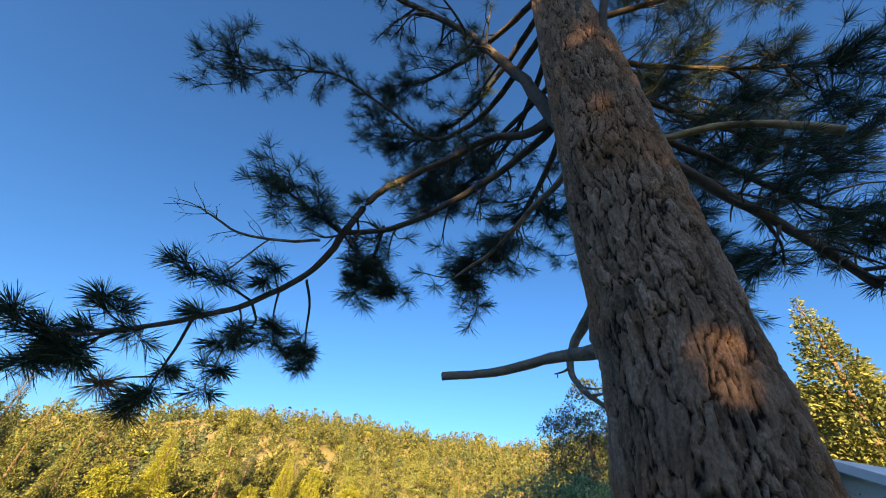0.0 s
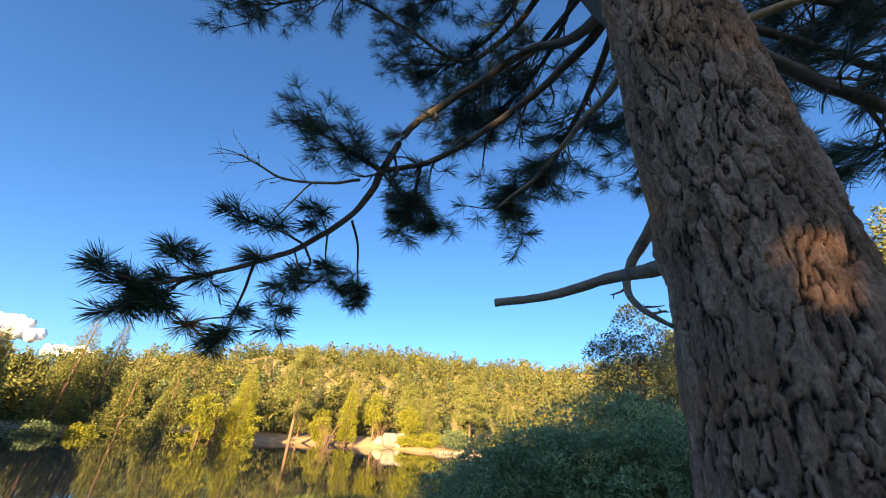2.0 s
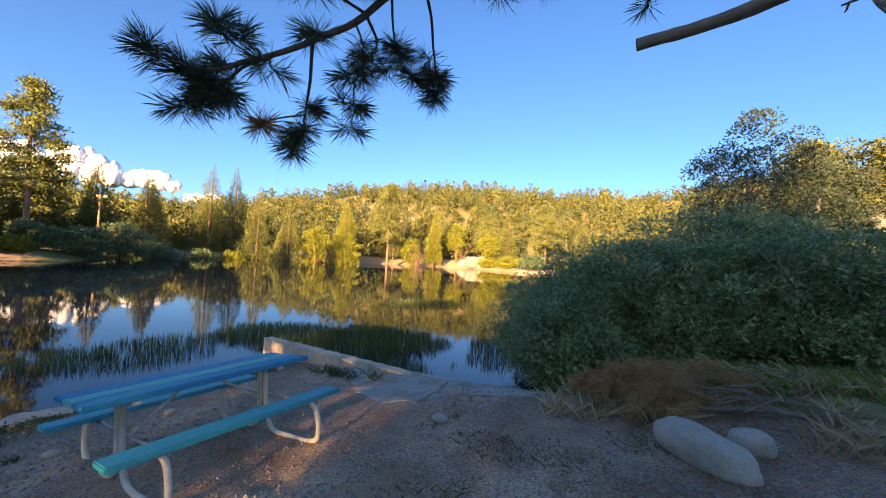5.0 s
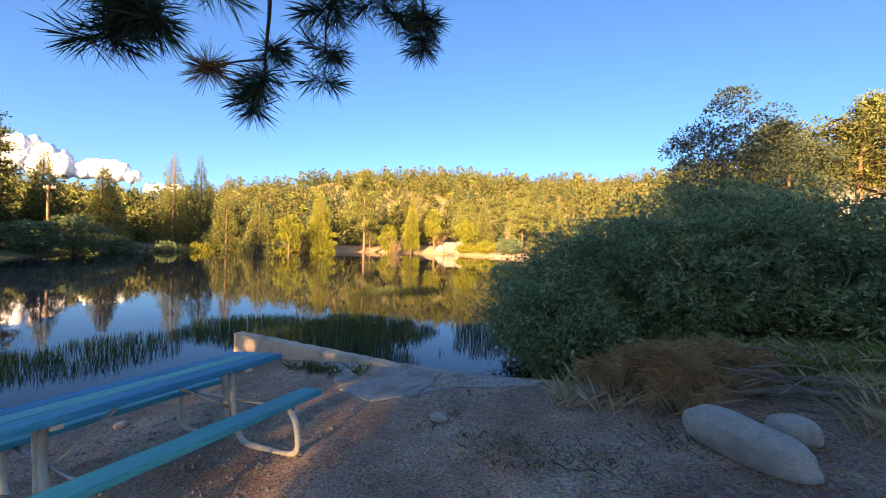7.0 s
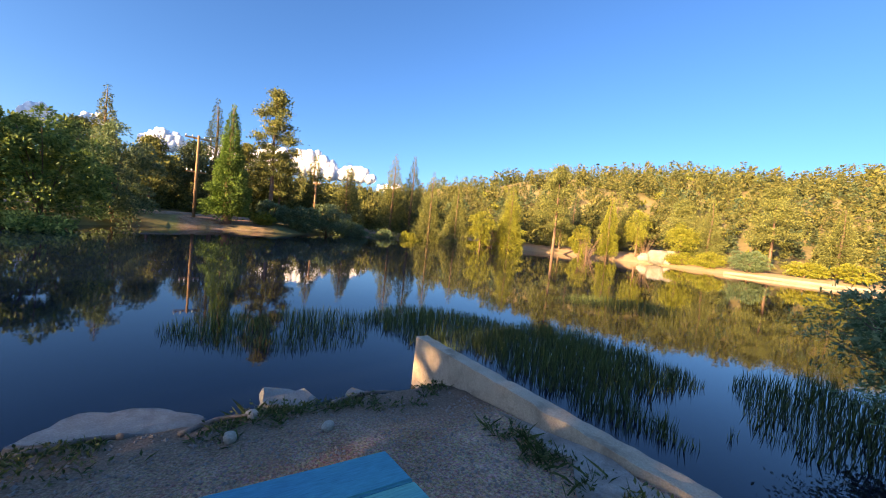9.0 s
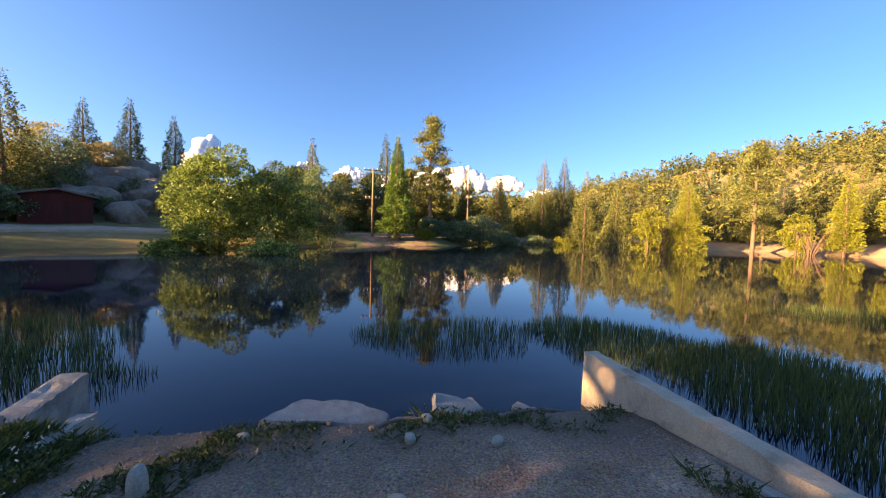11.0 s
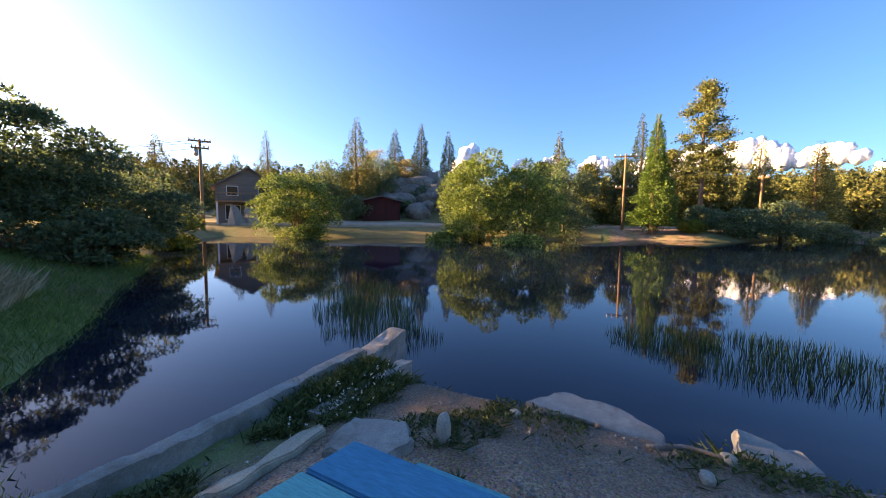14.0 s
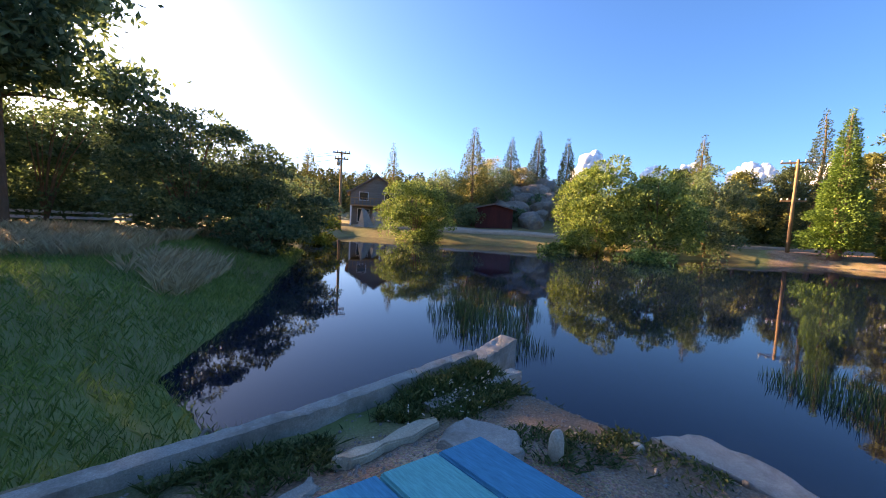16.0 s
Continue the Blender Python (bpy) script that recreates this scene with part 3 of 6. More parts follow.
# ---- the big pine beside the ramp ----
def bark_material():
    mat = bpy.data.materials.new("pine_bark")
    mat.use_nodes = True
    nt = mat.node_tree
    bsdf = nt.nodes["Principled BSDF"]
    at, sh = nt.nodes.new("ShaderNodeAttribute"), nt.nodes.new("ShaderNodeAttribute")
    at.attribute_name, sh.attribute_name = "plate", "shade"
    fine = noise_tex(nt, 60, 6, 0.75, (1, 1, 0.5))
    plate = ramp(nt, sh.outputs["Fac"], [(0.05, (0.19, 0.115, 0.08)), (0.4, (0.40, 0.255, 0.175)), (0.7, (0.53, 0.345, 0.245)), (1.0, (0.66, 0.47, 0.36))])
    red = noise_tex(nt, 1.5, 4, 0.6)
    plate = mix(nt, ramp(nt, red, [(0.5, (0, 0, 0)), (0.66, (0.75, 0.75, 0.75))]), plate, (0.56, 0.29, 0.16))
    plate = mix(nt, 0.8, plate, ramp(nt, fine, [(0.28, (0.15, 0.15, 0.15)), (0.72, (0.82, 0.8, 0.77))]), "OVERLAY")
    col = mix(nt, ramp(nt, at.outputs["Fac"], [(0.1, (0, 0, 0)), (0.55, (1, 1, 1))]), (0.028, 0.020, 0.017), plate)
    nt.links.new(col, bsdf.inputs["Base Color"])
    bsdf.inputs["Roughness"].default_value, bsdf.inputs["Specular IOR Level"].default_value = 0.95, 0.15
    b = nt.nodes.new("ShaderNodeBump")
    b.inputs["Strength"].default_value, b.inputs["Distance"].default_value = 1.0, 0.03
    nt.links.new(fine, b.inputs["Height"])
    nt.links.new(b.outputs[0], bsdf.inputs["Normal"])
    return mat


M_BARK = bark_material()


def cells(u, v, per, seed):
    """Jittered cells on an unrolled stem: how far each point is from its cell's edge, and the cell's own chance number."""
    iu, iv = np.floor(u).astype(int), np.floor(v).astype(int)
    d1, d2, own = np.full(len(u), 9.0), np.full(len(u), 9.0), np.zeros(len(u))
    for du in (-1, 0, 1):
        for dv in (-1, 0, 1):
            cu, cv = iu + du, iv + dv
            key = np.stack([np.mod(cu, per), cv, 0 * cu], -1).astype(float)
            dist = np.hypot(u - cu - vnoise(key, seed), v - cv - vnoise(key, seed + 2))
            chance = vnoise(key, seed + 4)
            d2 = np.where(dist < d1, d1, np.minimum(d2, dist))
            own = np.where(dist < d1, chance, own)
            d1 = np.minimum(d1, dist)
    return d2 - d1, own


def bark_trunk(stations, knots, sides=340):
    """Furrowed trunk: scaly plates of bark, stepped over one another, between deep cracks that run up the stem."""
    st = np.asarray(stations, dtype=float)
    zs = np.concatenate([np.arange(st[0, 2], 6.2, 0.011), np.arange(6.2, st[-1, 2], 0.035)])
    cx, cy, rad = (np.interp(zs, st[:, 2], st[:, q]) for q in (0, 1, 3))
    ang = np.linspace(0, 2 * np.pi, sides, endpoint=False)
    Z, A = np.meshgrid(zs, ang, indexing="ij")
    R = np.repeat(rad[:, None], sides, 1)
    a, z = A.ravel(), Z.ravel()
    w = np.stack([np.cos(a), np.sin(a), z * 0.75], -1)
    big, small = w * 3.0, w * 11.0
    du, dv = fbm(big, 3, 41) - 0.5, fbm(big + 9, 3, 43) - 0.5
    eu, ev = fbm(small, 3, 45) - 0.5, fbm(small + 9, 3, 47) - 0.5
    turns = a / (2 * np.pi)
    edge, own = cells(turns * 32 + du * 3.2 + eu * 1.3, z / 0.30 + dv * 1.5 + ev * 1.0, 32, 51)
    edge2, own2 = cells(turns * 84 + du * 7 + eu * 3.4, z / 0.11 + dv * 3.4 + ev * 2.6, 84, 61)
    crack = np.clip(edge / 0.24, 0, 1) ** 0.8
    scale = np.clip(edge2 / 0.16, 0, 1) ** 0.7
    grain = fbm(w * np.array([34, 34, 15.0]), 3, 67) - 0.5
    disp = 0.016 * crack + 0.016 * (own - 0.5) * crack + (0.004 + 0.013 * (own2 - 0.35)) * scale * crack + 0.010 * grain + 0.05 * (fbm(w * 1.1, 2, 63) - 0.5)
    plate = np.clip(crack * (0.55 + 0.45 * scale) + grain * 0.5, 0, 1)
    shade = np.clip(0.45 * own + 0.45 * own2 + 0.5 * grain + 0.05, 0, 1)
    X = cx[:, None] + (R + disp.reshape(R.shape)) * np.cos(A)
    Y = cy[:, None] + (R + disp.reshape(R.shape)) * np.sin(A)
    P = np.stack([X, Y, Z], -1).reshape(-1, 3)
    for (kx, ky, kz, size, out) in knots:
        q = P - (kx, ky, kz)
        g = np.exp(-(q ** 2).sum(1) / size ** 2)
        hole = np.exp(-(q ** 2).sum(1) / (size * 0.35) ** 2)
        away = unit(np.stack([P[:, 0] - np.interp(P[:, 2], st[:, 2], st[:, 0]), P[:, 1] - np.interp(P[:, 2], st[:, 2], st[:, 1]), 0 * P[:, 0]], -1))
        P = P + away * (out * g - out * 1.1 * hole)[:, None]
        plate = plate * (1 - 0.8 * hole)
    n, m = len(zs), sides
    i, j = np.meshgrid(np.arange(n - 1), np.arange(m), indexing="ij")
    k = (j + 1) % m
    F = np.stack([i * m + j, i * m + k, (i + 1) * m + k, (i + 1) * m + j], -1).reshape(-1, 4)
    me = np_mesh("trunk", P, F, M_BARK, False)
    for name, value in (("plate", plate), ("shade", shade)):
        me.attributes.new(name, "FLOAT", "POINT").data.foreach_set("value", value.astype(np.float32))
    return me


def needle_tufts(tips, ways, n=80, length=0.14, width=0.0034, spread=0.9):
    """Bottle-brush tufts of long thin needles at twig ends."""
    tips, ways = np.asarray(tips), unit(np.asarray(ways))
    c = np.repeat(tips, n, 0)
    w = np.repeat(ways, n, 0)
    back = rng.uniform(0, 0.09, len(c))
    d = unit(w * rng.uniform(0.05, 1.2, len(c))[:, None] + rand_dirs(len(c)) * spread)
    base = c - w * back[:, None]
    L = length * rng.uniform(0.7, 1.15, len(c))
    side = unit(np.cross(d, rand_dirs(len(c)))) * width * 0.5
    sag = np.array([0, 0, -0.06]) * L[:, None]
    V = np.stack([base - side, base + side, base + d * L[:, None] * 0.6 + side * 0.8, base + d * L[:, None] + sag], 1).reshape(-1, 3)
    return V, np.arange(len(V)).reshape(-1, 4)


def spray(path, r0, n_sub, reach, tuft_n, bare=0.3, down=0.0, curl=0.5, dead=0.0):
    """Side twigs along a limb, forking, with needle tufts on their ends."""
    wood, tips, ways = [], [], []
    path = np.asarray(path)
    m = len(path)
    for i in range(n_sub):
        k = int(m * (bare + (1 - bare) * (i + rng.uniform(0, 0.9)) / n_sub))
        k = min(k, m - 2)
        t = unit(path[k + 1] - path[k])
        d = unit(t * 0.8 + rand_dirs(1)[0] * 0.9 + np.array([0, 0, -down]))
        q = reach * rng.uniform(0.45, 1.1)
        p0 = path[k]
        e = p0 + d * q + rand_dirs(1)[0] * q * 0.15
        mid = (p0 + e) / 2 + rand_dirs(1)[0] * q * 0.18 * curl * 2
        pts = spline([p0, mid, e], 7)
        wood.append(tube(pts, [r0 * 0.42, r0 * 0.16], 5, 0.1))
        if rng.uniform() > dead:
            tips.append(e), ways.append(e - mid)
        for s in range(rng.integers(2, 4)):
            kk = rng.integers(2, 6)
            dd = unit(unit(e - p0) * 0.6 + rand_dirs(1)[0] * 0.9)
            qq = q * rng.uniform(0.3, 0.55)
            e2 = pts[kk] + dd * qq
            m2 = (pts[kk] + e2) / 2 + rand_dirs(1)[0] * qq * 0.25
            wood.append(tube(spline([pts[kk], m2, e2], 5), [r0 * 0.2, r0 * 0.09], 4))
            if rng.uniform() > dead:
                tips.append(e2), ways.append(e2 - m2)
    return wood, tips, ways


def big_pine():
    t = thing("pine_tree", "large old pine with furrowed reddish-brown bark and drooping needle-tufted limbs", "tree", pose(0, 0, 0))
    axis_pts = [(4.93, -0.24, 0.2, 0.60), (4.94, -0.23, 0.8, 0.50), (4.955, -0.22, 1.6, 0.43), (5.0, -0.19, 2.4, 0.40), (5.035, -0.175, 3.0, 0.375), (5.0, -0.21, 4.2, 0.355), (4.97, -0.30, 5.4, 0.345), (4.90, -0.40, 7.0, 0.29), (4.86, -0.5, 9.0, 0.25), (4.8, -0.6, 12.0, 0.17)]
    knots = [(4.74, -0.48, 3.19, 0.13, 0.07), (4.68, 0.02, 3.22, 0.14, 0.06), (4.8, -0.5, 4.45, 0.16, 0.07)]
    part("trunk", bark_trunk(axis_pts, knots), None, t, "furrowed grey and reddish-brown pine bark with dark cracks")

    def limb(name, pts, radii, mat=M_LIMB, sub=0, reach=0.4, bare=0.3, down=0.2, dead=0.0, tuft=64, label="", n=26, needle=M_NEEDLE, sides=9, length=0.2):
        path = spline(pts, n)
        path = path + (np.stack([fbm(path * 3 + q, 2, 71 + q) for q in range(3)], -1) - 0.5) * 0.05
        path[0] = pts[0]
        wood = [tube(path, radii, sides, 0.08)]
        ob = part(name, np_mesh(name, *wood[0], mat, True), None, t, label)
        if sub:
            w, tips, ways = spray(path, float(np.mean(radii)), sub, reach, tuft, bare, down, dead=dead)
            if w:
                tagged(part("twig_spray", np_mesh("twig_spray", *join(w), mat, True), None, ob), kind="stuff")
            if dead < 0.5:
                tips.append(path[-1]), ways.append(path[-1] - path[-3])
            if tips:
                part("needle_foliage", np_mesh("needle_foliage", *needle_tufts(tips, ways, tuft, length), needle), None, ob)
        return ob

    # lower broken stub and the crooked one under it
    limb("broken_branch", [(4.78, -0.02, 3.2), (4.62, 0.2, 3.22), (4.35, 0.42, 3.27), (3.92, 0.5, 3.2), (3.535, 0.53, 3.185)], [0.062, 0.05, 0.038, 0.034, 0.032], M_DEADWOOD, label="bare broken-off grey branch stub")
    limb("crooked_branch", [(4.9, 0.1, 3.95), (4.72, 0.55, 3.66), (4.59, 0.74, 3.5), (4.54, 0.8, 3.31), (4.63, 0.67, 3.07), (4.79, 0.58, 2.92)], [0.05, 0.042, 0.032, 0.022, 0.012], M_DEADWOOD, 4, 0.16, 0.5, 0, 1.0)
    # long sweeping limb over the water
    limb("limb", [(4.75, 0.0, 5.75), (4.4, 0.5, 6.15), (3.9, 0.64, 6.35), (3.17, 0.77, 6.15), (2.45, 0.68, 5.6), (2.2, 0.56, 4.87)], [0.06, 0.05, 0.045, 0.042], sub=9, reach=0.4, bare=0.4, dead=0.55)
    limb("limb", [(4.85, 0.05, 5.9), (4.5, 0.55, 6.0), (4.01, 0.76, 5.8), (3.26, 0.86, 5.4), (2.7, 0.7, 5.0), (2.2, 0.56, 4.87)], [0.055, 0.045, 0.035, 0.03], sub=12, reach=0.5, bare=0.35, dead=0.6, down=0.4)
    limb("limb", [(2.2, 0.56, 4.87), (2.08, 0.61, 4.66), (1.86, 0.63, 4.37), (1.53, 0.39, 3.9), (1.28, 0.07, 3.58), (1.05, -0.25, 3.32), (0.87, -0.48, 3.18), (0.73, -0.8, 3.18)], [0.045, 0.036, 0.026, 0.018, 0.008], sub=7, reach=0.26, bare=0.45, down=0.0, tuft=64, n=40)
    # hanging sprays under it
    limb("limb", [(1.28, 0.07, 3.58), (1.07, 0.22, 3.31), (0.93, 0.31, 3.11), (0.79, 0.38, 2.9)], [0.015, 0.011, 0.007], sub=4, reach=0.24, bare=0.4, down=0.3, tuft=64)
    limb("twig", [(0.93, 0.31, 3.11), (0.77, 0.12, 3.04), (0.69, 0.02, 2.96)], [0.008, 0.006], sub=1, reach=0.1, bare=0.7, tuft=60, needle=M_NEEDLE_DRY, label="browned dying needle tuft")
    limb("limb", [(1.84, 0.68, 4.33), (1.78, 0.97, 4.13), (1.65, 1.25, 3.85), (1.59, 1.42, 3.66)], [0.016, 0.012, 0.008], sub=5, reach=0.26, bare=0.5, down=0.4, tuft=64)
    limb("limb", [(1.53, 0.39, 3.9), (1.44, 0.6, 3.79), (1.2, 0.64, 3.58), (1.09, 0.72, 3.33)], [0.014, 0.01, 0.007], sub=5, reach=0.27, bare=0.35, down=0.4, tuft=64)
    limb("limb", [(1.68, 0.53, 4.11), (1.52, 0.75, 3.92), (1.46, 0.98, 3.69)], [0.012, 0.009, 0.007], sub=4, reach=0.25, bare=0.4, down=0.4, tuft=64)
    limb("limb", [(1.05, -0.25, 3.32), (0.84, -0.34, 3.17), (0.7, -0.41, 3.0)], [0.012, 0.008], sub=5, reach=0.25, bare=0.3, down=0.3, tuft=64)
    limb("twig", [(1.05, -0.25, 3.32), (1.01, -0.39, 3.36), (0.99, -0.47, 3.41)], [0.008, 0.006], sub=2, reach=0.16, bare=0.4, tuft=60)
    limb("limb", [(1.53, 0.39, 3.9), (1.44, 0.16, 3.94), (1.29, -0.04, 3.95), (1.2, -0.16, 3.95)], [0.014, 0.01, 0.007], sub=5, reach=0.22, bare=0.3, down=0.1, dead=0.4, tuft=60)
    limb("twig", [(1.68, 0.53, 4.11), (1.67, 0.38, 4.18), (1.67, 0.29, 4.28)], [0.01, 0.007], sub=3, reach=0.2, bare=0.4, tuft=60)
    limb("bare_limb", [(1.99, 0.48, 4.73), (1.68, 0.11, 4.47), (1.54, -0.15, 4.38), (1.47, -0.46, 4.36), (1.43, -0.55, 4.38)], [0.018, 0.012, 0.006], M_DEADWOOD, sub=12, reach=0.3, bare=0.15, dead=1.0, down=-0.1)
    limb("bare_limb", [(1.68, 0.11, 4.47), (1.51, 0.05, 4.16), (1.4, 0.04, 4.03)], [0.01, 0.006], M_DEADWOOD, sub=6, reach=0.2, bare=0.15, dead=1.0)
    limb("limb", [(2.2, 0.56, 4.87), (2.23, 0.88, 4.82), (2.42, 1.22, 4.71), (2.5, 1.48, 4.59)], [0.016, 0.011, 0.007], sub=9, reach=0.28, bare=0.25, down=0.4, tuft=60)
    limb("limb", [(2.2, 0.56, 4.87), (2.0, 0.4, 5.0), (1.75, 0.15, 5.1), (1.5, 0.0, 5.3)], [0.03, 0.02, 0.012], sub=15, reach=0.42, bare=0.1, down=-0.3, tuft=60)
    limb("limb", [(2.6, 0.75, 5.1), (2.5, 0.85, 4.7), (2.42, 0.8, 4.4)], [0.02, 0.012], sub=9, reach=0.32, bare=0.1, down=0.4)
    # grey limb behind, and others to the lake side
    limb("limb", [(4.9, 0.1, 5.4), (4.69, 0.54, 5.28), (4.35, 0.77, 5.11), (3.93, 0.95, 4.75), (3.45, 1.07, 4.51)], [0.045, 0.036, 0.026, 0.014], M_DEADWOOD, sub=5, reach=0.3, bare=0.5, dead=0.6)
    limb("limb", [(4.9, 0.15, 6.0), (4.5, 0.9, 5.7), (4.05, 1.4, 5.3), (3.4, 1.55, 4.8)], [0.04, 0.03, 0.015], sub=36, reach=0.55, bare=0.3, down=0.4)
    limb("limb", [(4.8, -0.1, 7.6), (3.8, 0.9, 7.4), (2.84, 1.29, 7.5), (2.0, 0.95, 8.2), (1.22, 0.4, 8.6), (0.76, -0.04, 8.1), (0.42, -0.43, 7.5), (0.33, -0.63, 7.6)], [0.05, 0.04, 0.03, 0.022, 0.016, 0.010], sub=44, reach=0.65, bare=0.25, dead=0.2, down=0.4, n=40)
    limb("limb", [(4.7, 0.1, 8.4), (3.6, 1.2, 8.2), (2.6, 1.6, 8.0), (1.9, 1.3, 7.9)], [0.05, 0.03, 0.012], sub=44, reach=0.7, bare=0.25, down=0.4)
    limb("limb", [(4.8, 0.1, 6.6), (4.0, 1.0, 6.9), (3.3, 1.4, 6.9), (2.7, 1.5, 6.7)], [0.04, 0.03, 0.012], sub=36, reach=0.6, bare=0.3, down=0.4)
    limb("limb", [(4.8, 0.0, 7.2), (4.2, 1.2, 7.1), (3.4, 1.9, 7.0), (2.6, 2.2, 7.1)], [0.045, 0.03, 0.012], sub=34, reach=0.7, bare=0.25, down=0.4)
    limb("limb", [(4.8, -0.2, 8.4), (3.7, 0.6, 8.8), (2.6, 1.0, 9.0), (1.8, 1.1, 9.3)], [0.05, 0.035, 0.012], sub=34, reach=0.75, bare=0.2, down=0.4)
    # thick limb crossing the stem
    limb("limb", [(4.84, -0.42, 4.25), (4.68, -0.2, 5.2), (4.5, 0.0, 6.2), (4.3, 0.12, 7.0), (3.57, 0.17, 8.7), (2.29, -0.36, 9.6), (1.2, -1.2, 10.0)], [0.085, 0.075, 0.07, 0.06, 0.045, 0.02], sub=26, reach=0.8, bare=0.55, down=0.3, n=36)
    limb("limb", [(4.98, -0.52, 5.2), (5.2, -0.62, 6.3), (5.5, -0.72, 7.6), (5.9, -0.9, 9.0)], [0.05, 0.042, 0.03, 0.02], M_LIMB, sub=8, reach=0.7, bare=0.6)
    limb("limb", [(4.9, -0.6, 5.5), (5.0, -0.68, 6.6), (5.2, -0.75, 8.0)], [0.045, 0.04, 0.03], M_LIMB, sub=6, reach=0.6, bare=0.6)
    # limbs away from the water
    limb("limb", [(5.2, -0.1, 5.2), (5.5, 0.08, 4.94), (5.86, 0.22, 4.61), (6.13, 0.28, 4.32), (6.37, 0.35, 4.04), (6.6, 0.42, 3.75)], [0.06, 0.05, 0.042, 0.036, 0.03], sub=14, reach=0.5, bare=0.2, dead=0.7)
    # sunlit bare limb: the warm light is in its colour
    limb("bare_limb", [(5.2, 0.0, 5.2), (5.55, 0.17, 5.29), (6.09, 0.19, 5.39), (6.48, 0.13, 5.24), (6.83, 0.07, 4.96)], [0.04, 0.036, 0.034, 0.04], M_SUNLIT_WOOD, label="bare weathered limb with warm sunlight painted in yellow")
    rights = [((5.1, 0.1, 6.2), (5.9, 0.5, 6.3), (6.7, 0.8, 6.0), (7.4, 0.9, 5.6)), ((5.1, 0.0, 6.8), (6.0, 0.4, 7.0), (6.9, 0.5, 6.8), (7.8, 0.4, 6.4)), ((5.1, 0.2, 6.0), (5.7, 1.2, 5.9), (6.3, 1.9, 5.5), (6.9, 2.4, 5.1)),
              ((5.1, 0.0, 7.6), (6.0, 0.9, 7.9), (7.0, 1.5, 7.8), (8.0, 1.9, 7.4)), ((5.1, -0.2, 7.2), (6.1, -0.1, 7.6), (7.2, -0.2, 7.5), (8.3, -0.3, 7.0)), ((5.0, -0.3, 8.6), (6.0, 0.2, 9.3), (7.2, 0.6, 9.4), (8.4, 0.8, 9.0)),
              ((5.15, 0.0, 5.6), (6.1, 0.6, 5.5), (7.0, 0.9, 4.9), (7.6, 1.0, 4.5)), ((5.0, 0.1, 8.2), (5.4, 1.2, 8.6), (5.7, 2.2, 8.6), (5.9, 3.1, 8.3)), ((5.0, 0.2, 6.6), (5.2, 1.3, 6.7), (5.3, 2.2, 6.5), (5.3, 3.0, 6.2))]
    for pts in rights:
        limb("limb", pts, [0.045, 0.035, 0.025, 0.012], sub=38, reach=0.75, bare=0.2, down=0.1, tuft=64, length=0.2)
    limb("limb", [(4.2, -0.9, 8.3), (2.6, -1.6, 7.6), (1.6, -2.0, 6.6), (1.25, -2.05, 6.1)], [0.03, 0.02, 0.01, 0.006], sub=6, reach=0.3, bare=0.6, dead=1.0)


big_pine()


# ---- ramp walls and slabs ----
def wall_mesh(name, x0, x1, y0, y1, top, bottom, seed, mat, courses=0):
    """A cast concrete wall along x whose chipped top follows top(x)."""
    xs = np.arange(x0, x1 + 0.001, 0.05)
    nz = 12
    rings = []
    for x in xs:
        zt = top(x)
        zz = np.linspace(bottom, zt, nz)
        left = [(x, y0, z) for z in zz]
        right = [(x, y1, z) for z in zz[::-1]]
        mid = [(x, y0 + (y1 - y0) * q, zt + 0.004) for q in (0.12, 0.37, 0.63, 0.88)]
        rings.append(left + mid + right)
    R = np.array(rings)
    n, m = R.shape[:2]
    P = R.reshape(-1, 3)
    q = fbm(P * 6 + seed, 4, seed) - 0.5
    high = step(-0.06, 0.0, P[:, 2] - np.repeat(R[:, nz, 2], m))
    P[:, 2] -= 0.05 * np.maximum(q, 0) * high * 2
    sgn = np.where(P[:, 1] < (y0 + y1) / 2, -1, 1)
    P[:, 1] += sgn * 0.02 * q
    if courses:
        line = np.abs(((P[:, 2] - bottom) / 0.085) % 1 - 0.5)
        P[:, 1] -= sgn * 0.012 * (line > 0.4)
    i, j = np.meshgrid(np.arange(n - 1), np.arange(m - 1), indexing="ij")
    F = np.stack([i * m + j, (i + 1) * m + j, (i + 1) * m + j + 1, i * m + j + 1], -1).reshape(-1, 4)
    ends = []
    for b in (0, (n - 1) * m):
        for k in range(m // 2 - 1):
            f = [b + k, b + k + 1, b + m - 2 - k, b + m - 1 - k]
            ends.append(f if b == 0 else f[::-1])
    return np_mesh(name, P, np.vstack([F, ends]), mat, False)


thing("wall_north", "weathered tan concrete ramp wall with a chipped top edge", "retaining wall", kind="structure",
      data=wall_mesh("wall_north", -3.8, 3.3, 3.04, 3.25, lambda x: -0.11 + 0.022 * (x + 3.8) + 0.012 * max(0, x) ** 1.6, -1.5, 3, M_CONCRETE))
south_wall = thing("wall_south", "pale grey low concrete ramp wall with a raised end block", "retaining wall", kind="structure",
      data=wall_mesh("wall_south", -2.99, 2.2, -3.22, -3.07, lambda x: -0.36 + 0.045 * (x + 3.2) + 0.07 + 0.02 * math.sin(x * 1.7), -1.4, 5, M_CONCRETE_PALE))
south_wall.matrix_world = Matrix.Translation((-3.85, -3.14, 0)) @ pose(0, 0, 0, 0, 0, 3.6) @ Matrix.Translation((3.85, 3.14, 0))
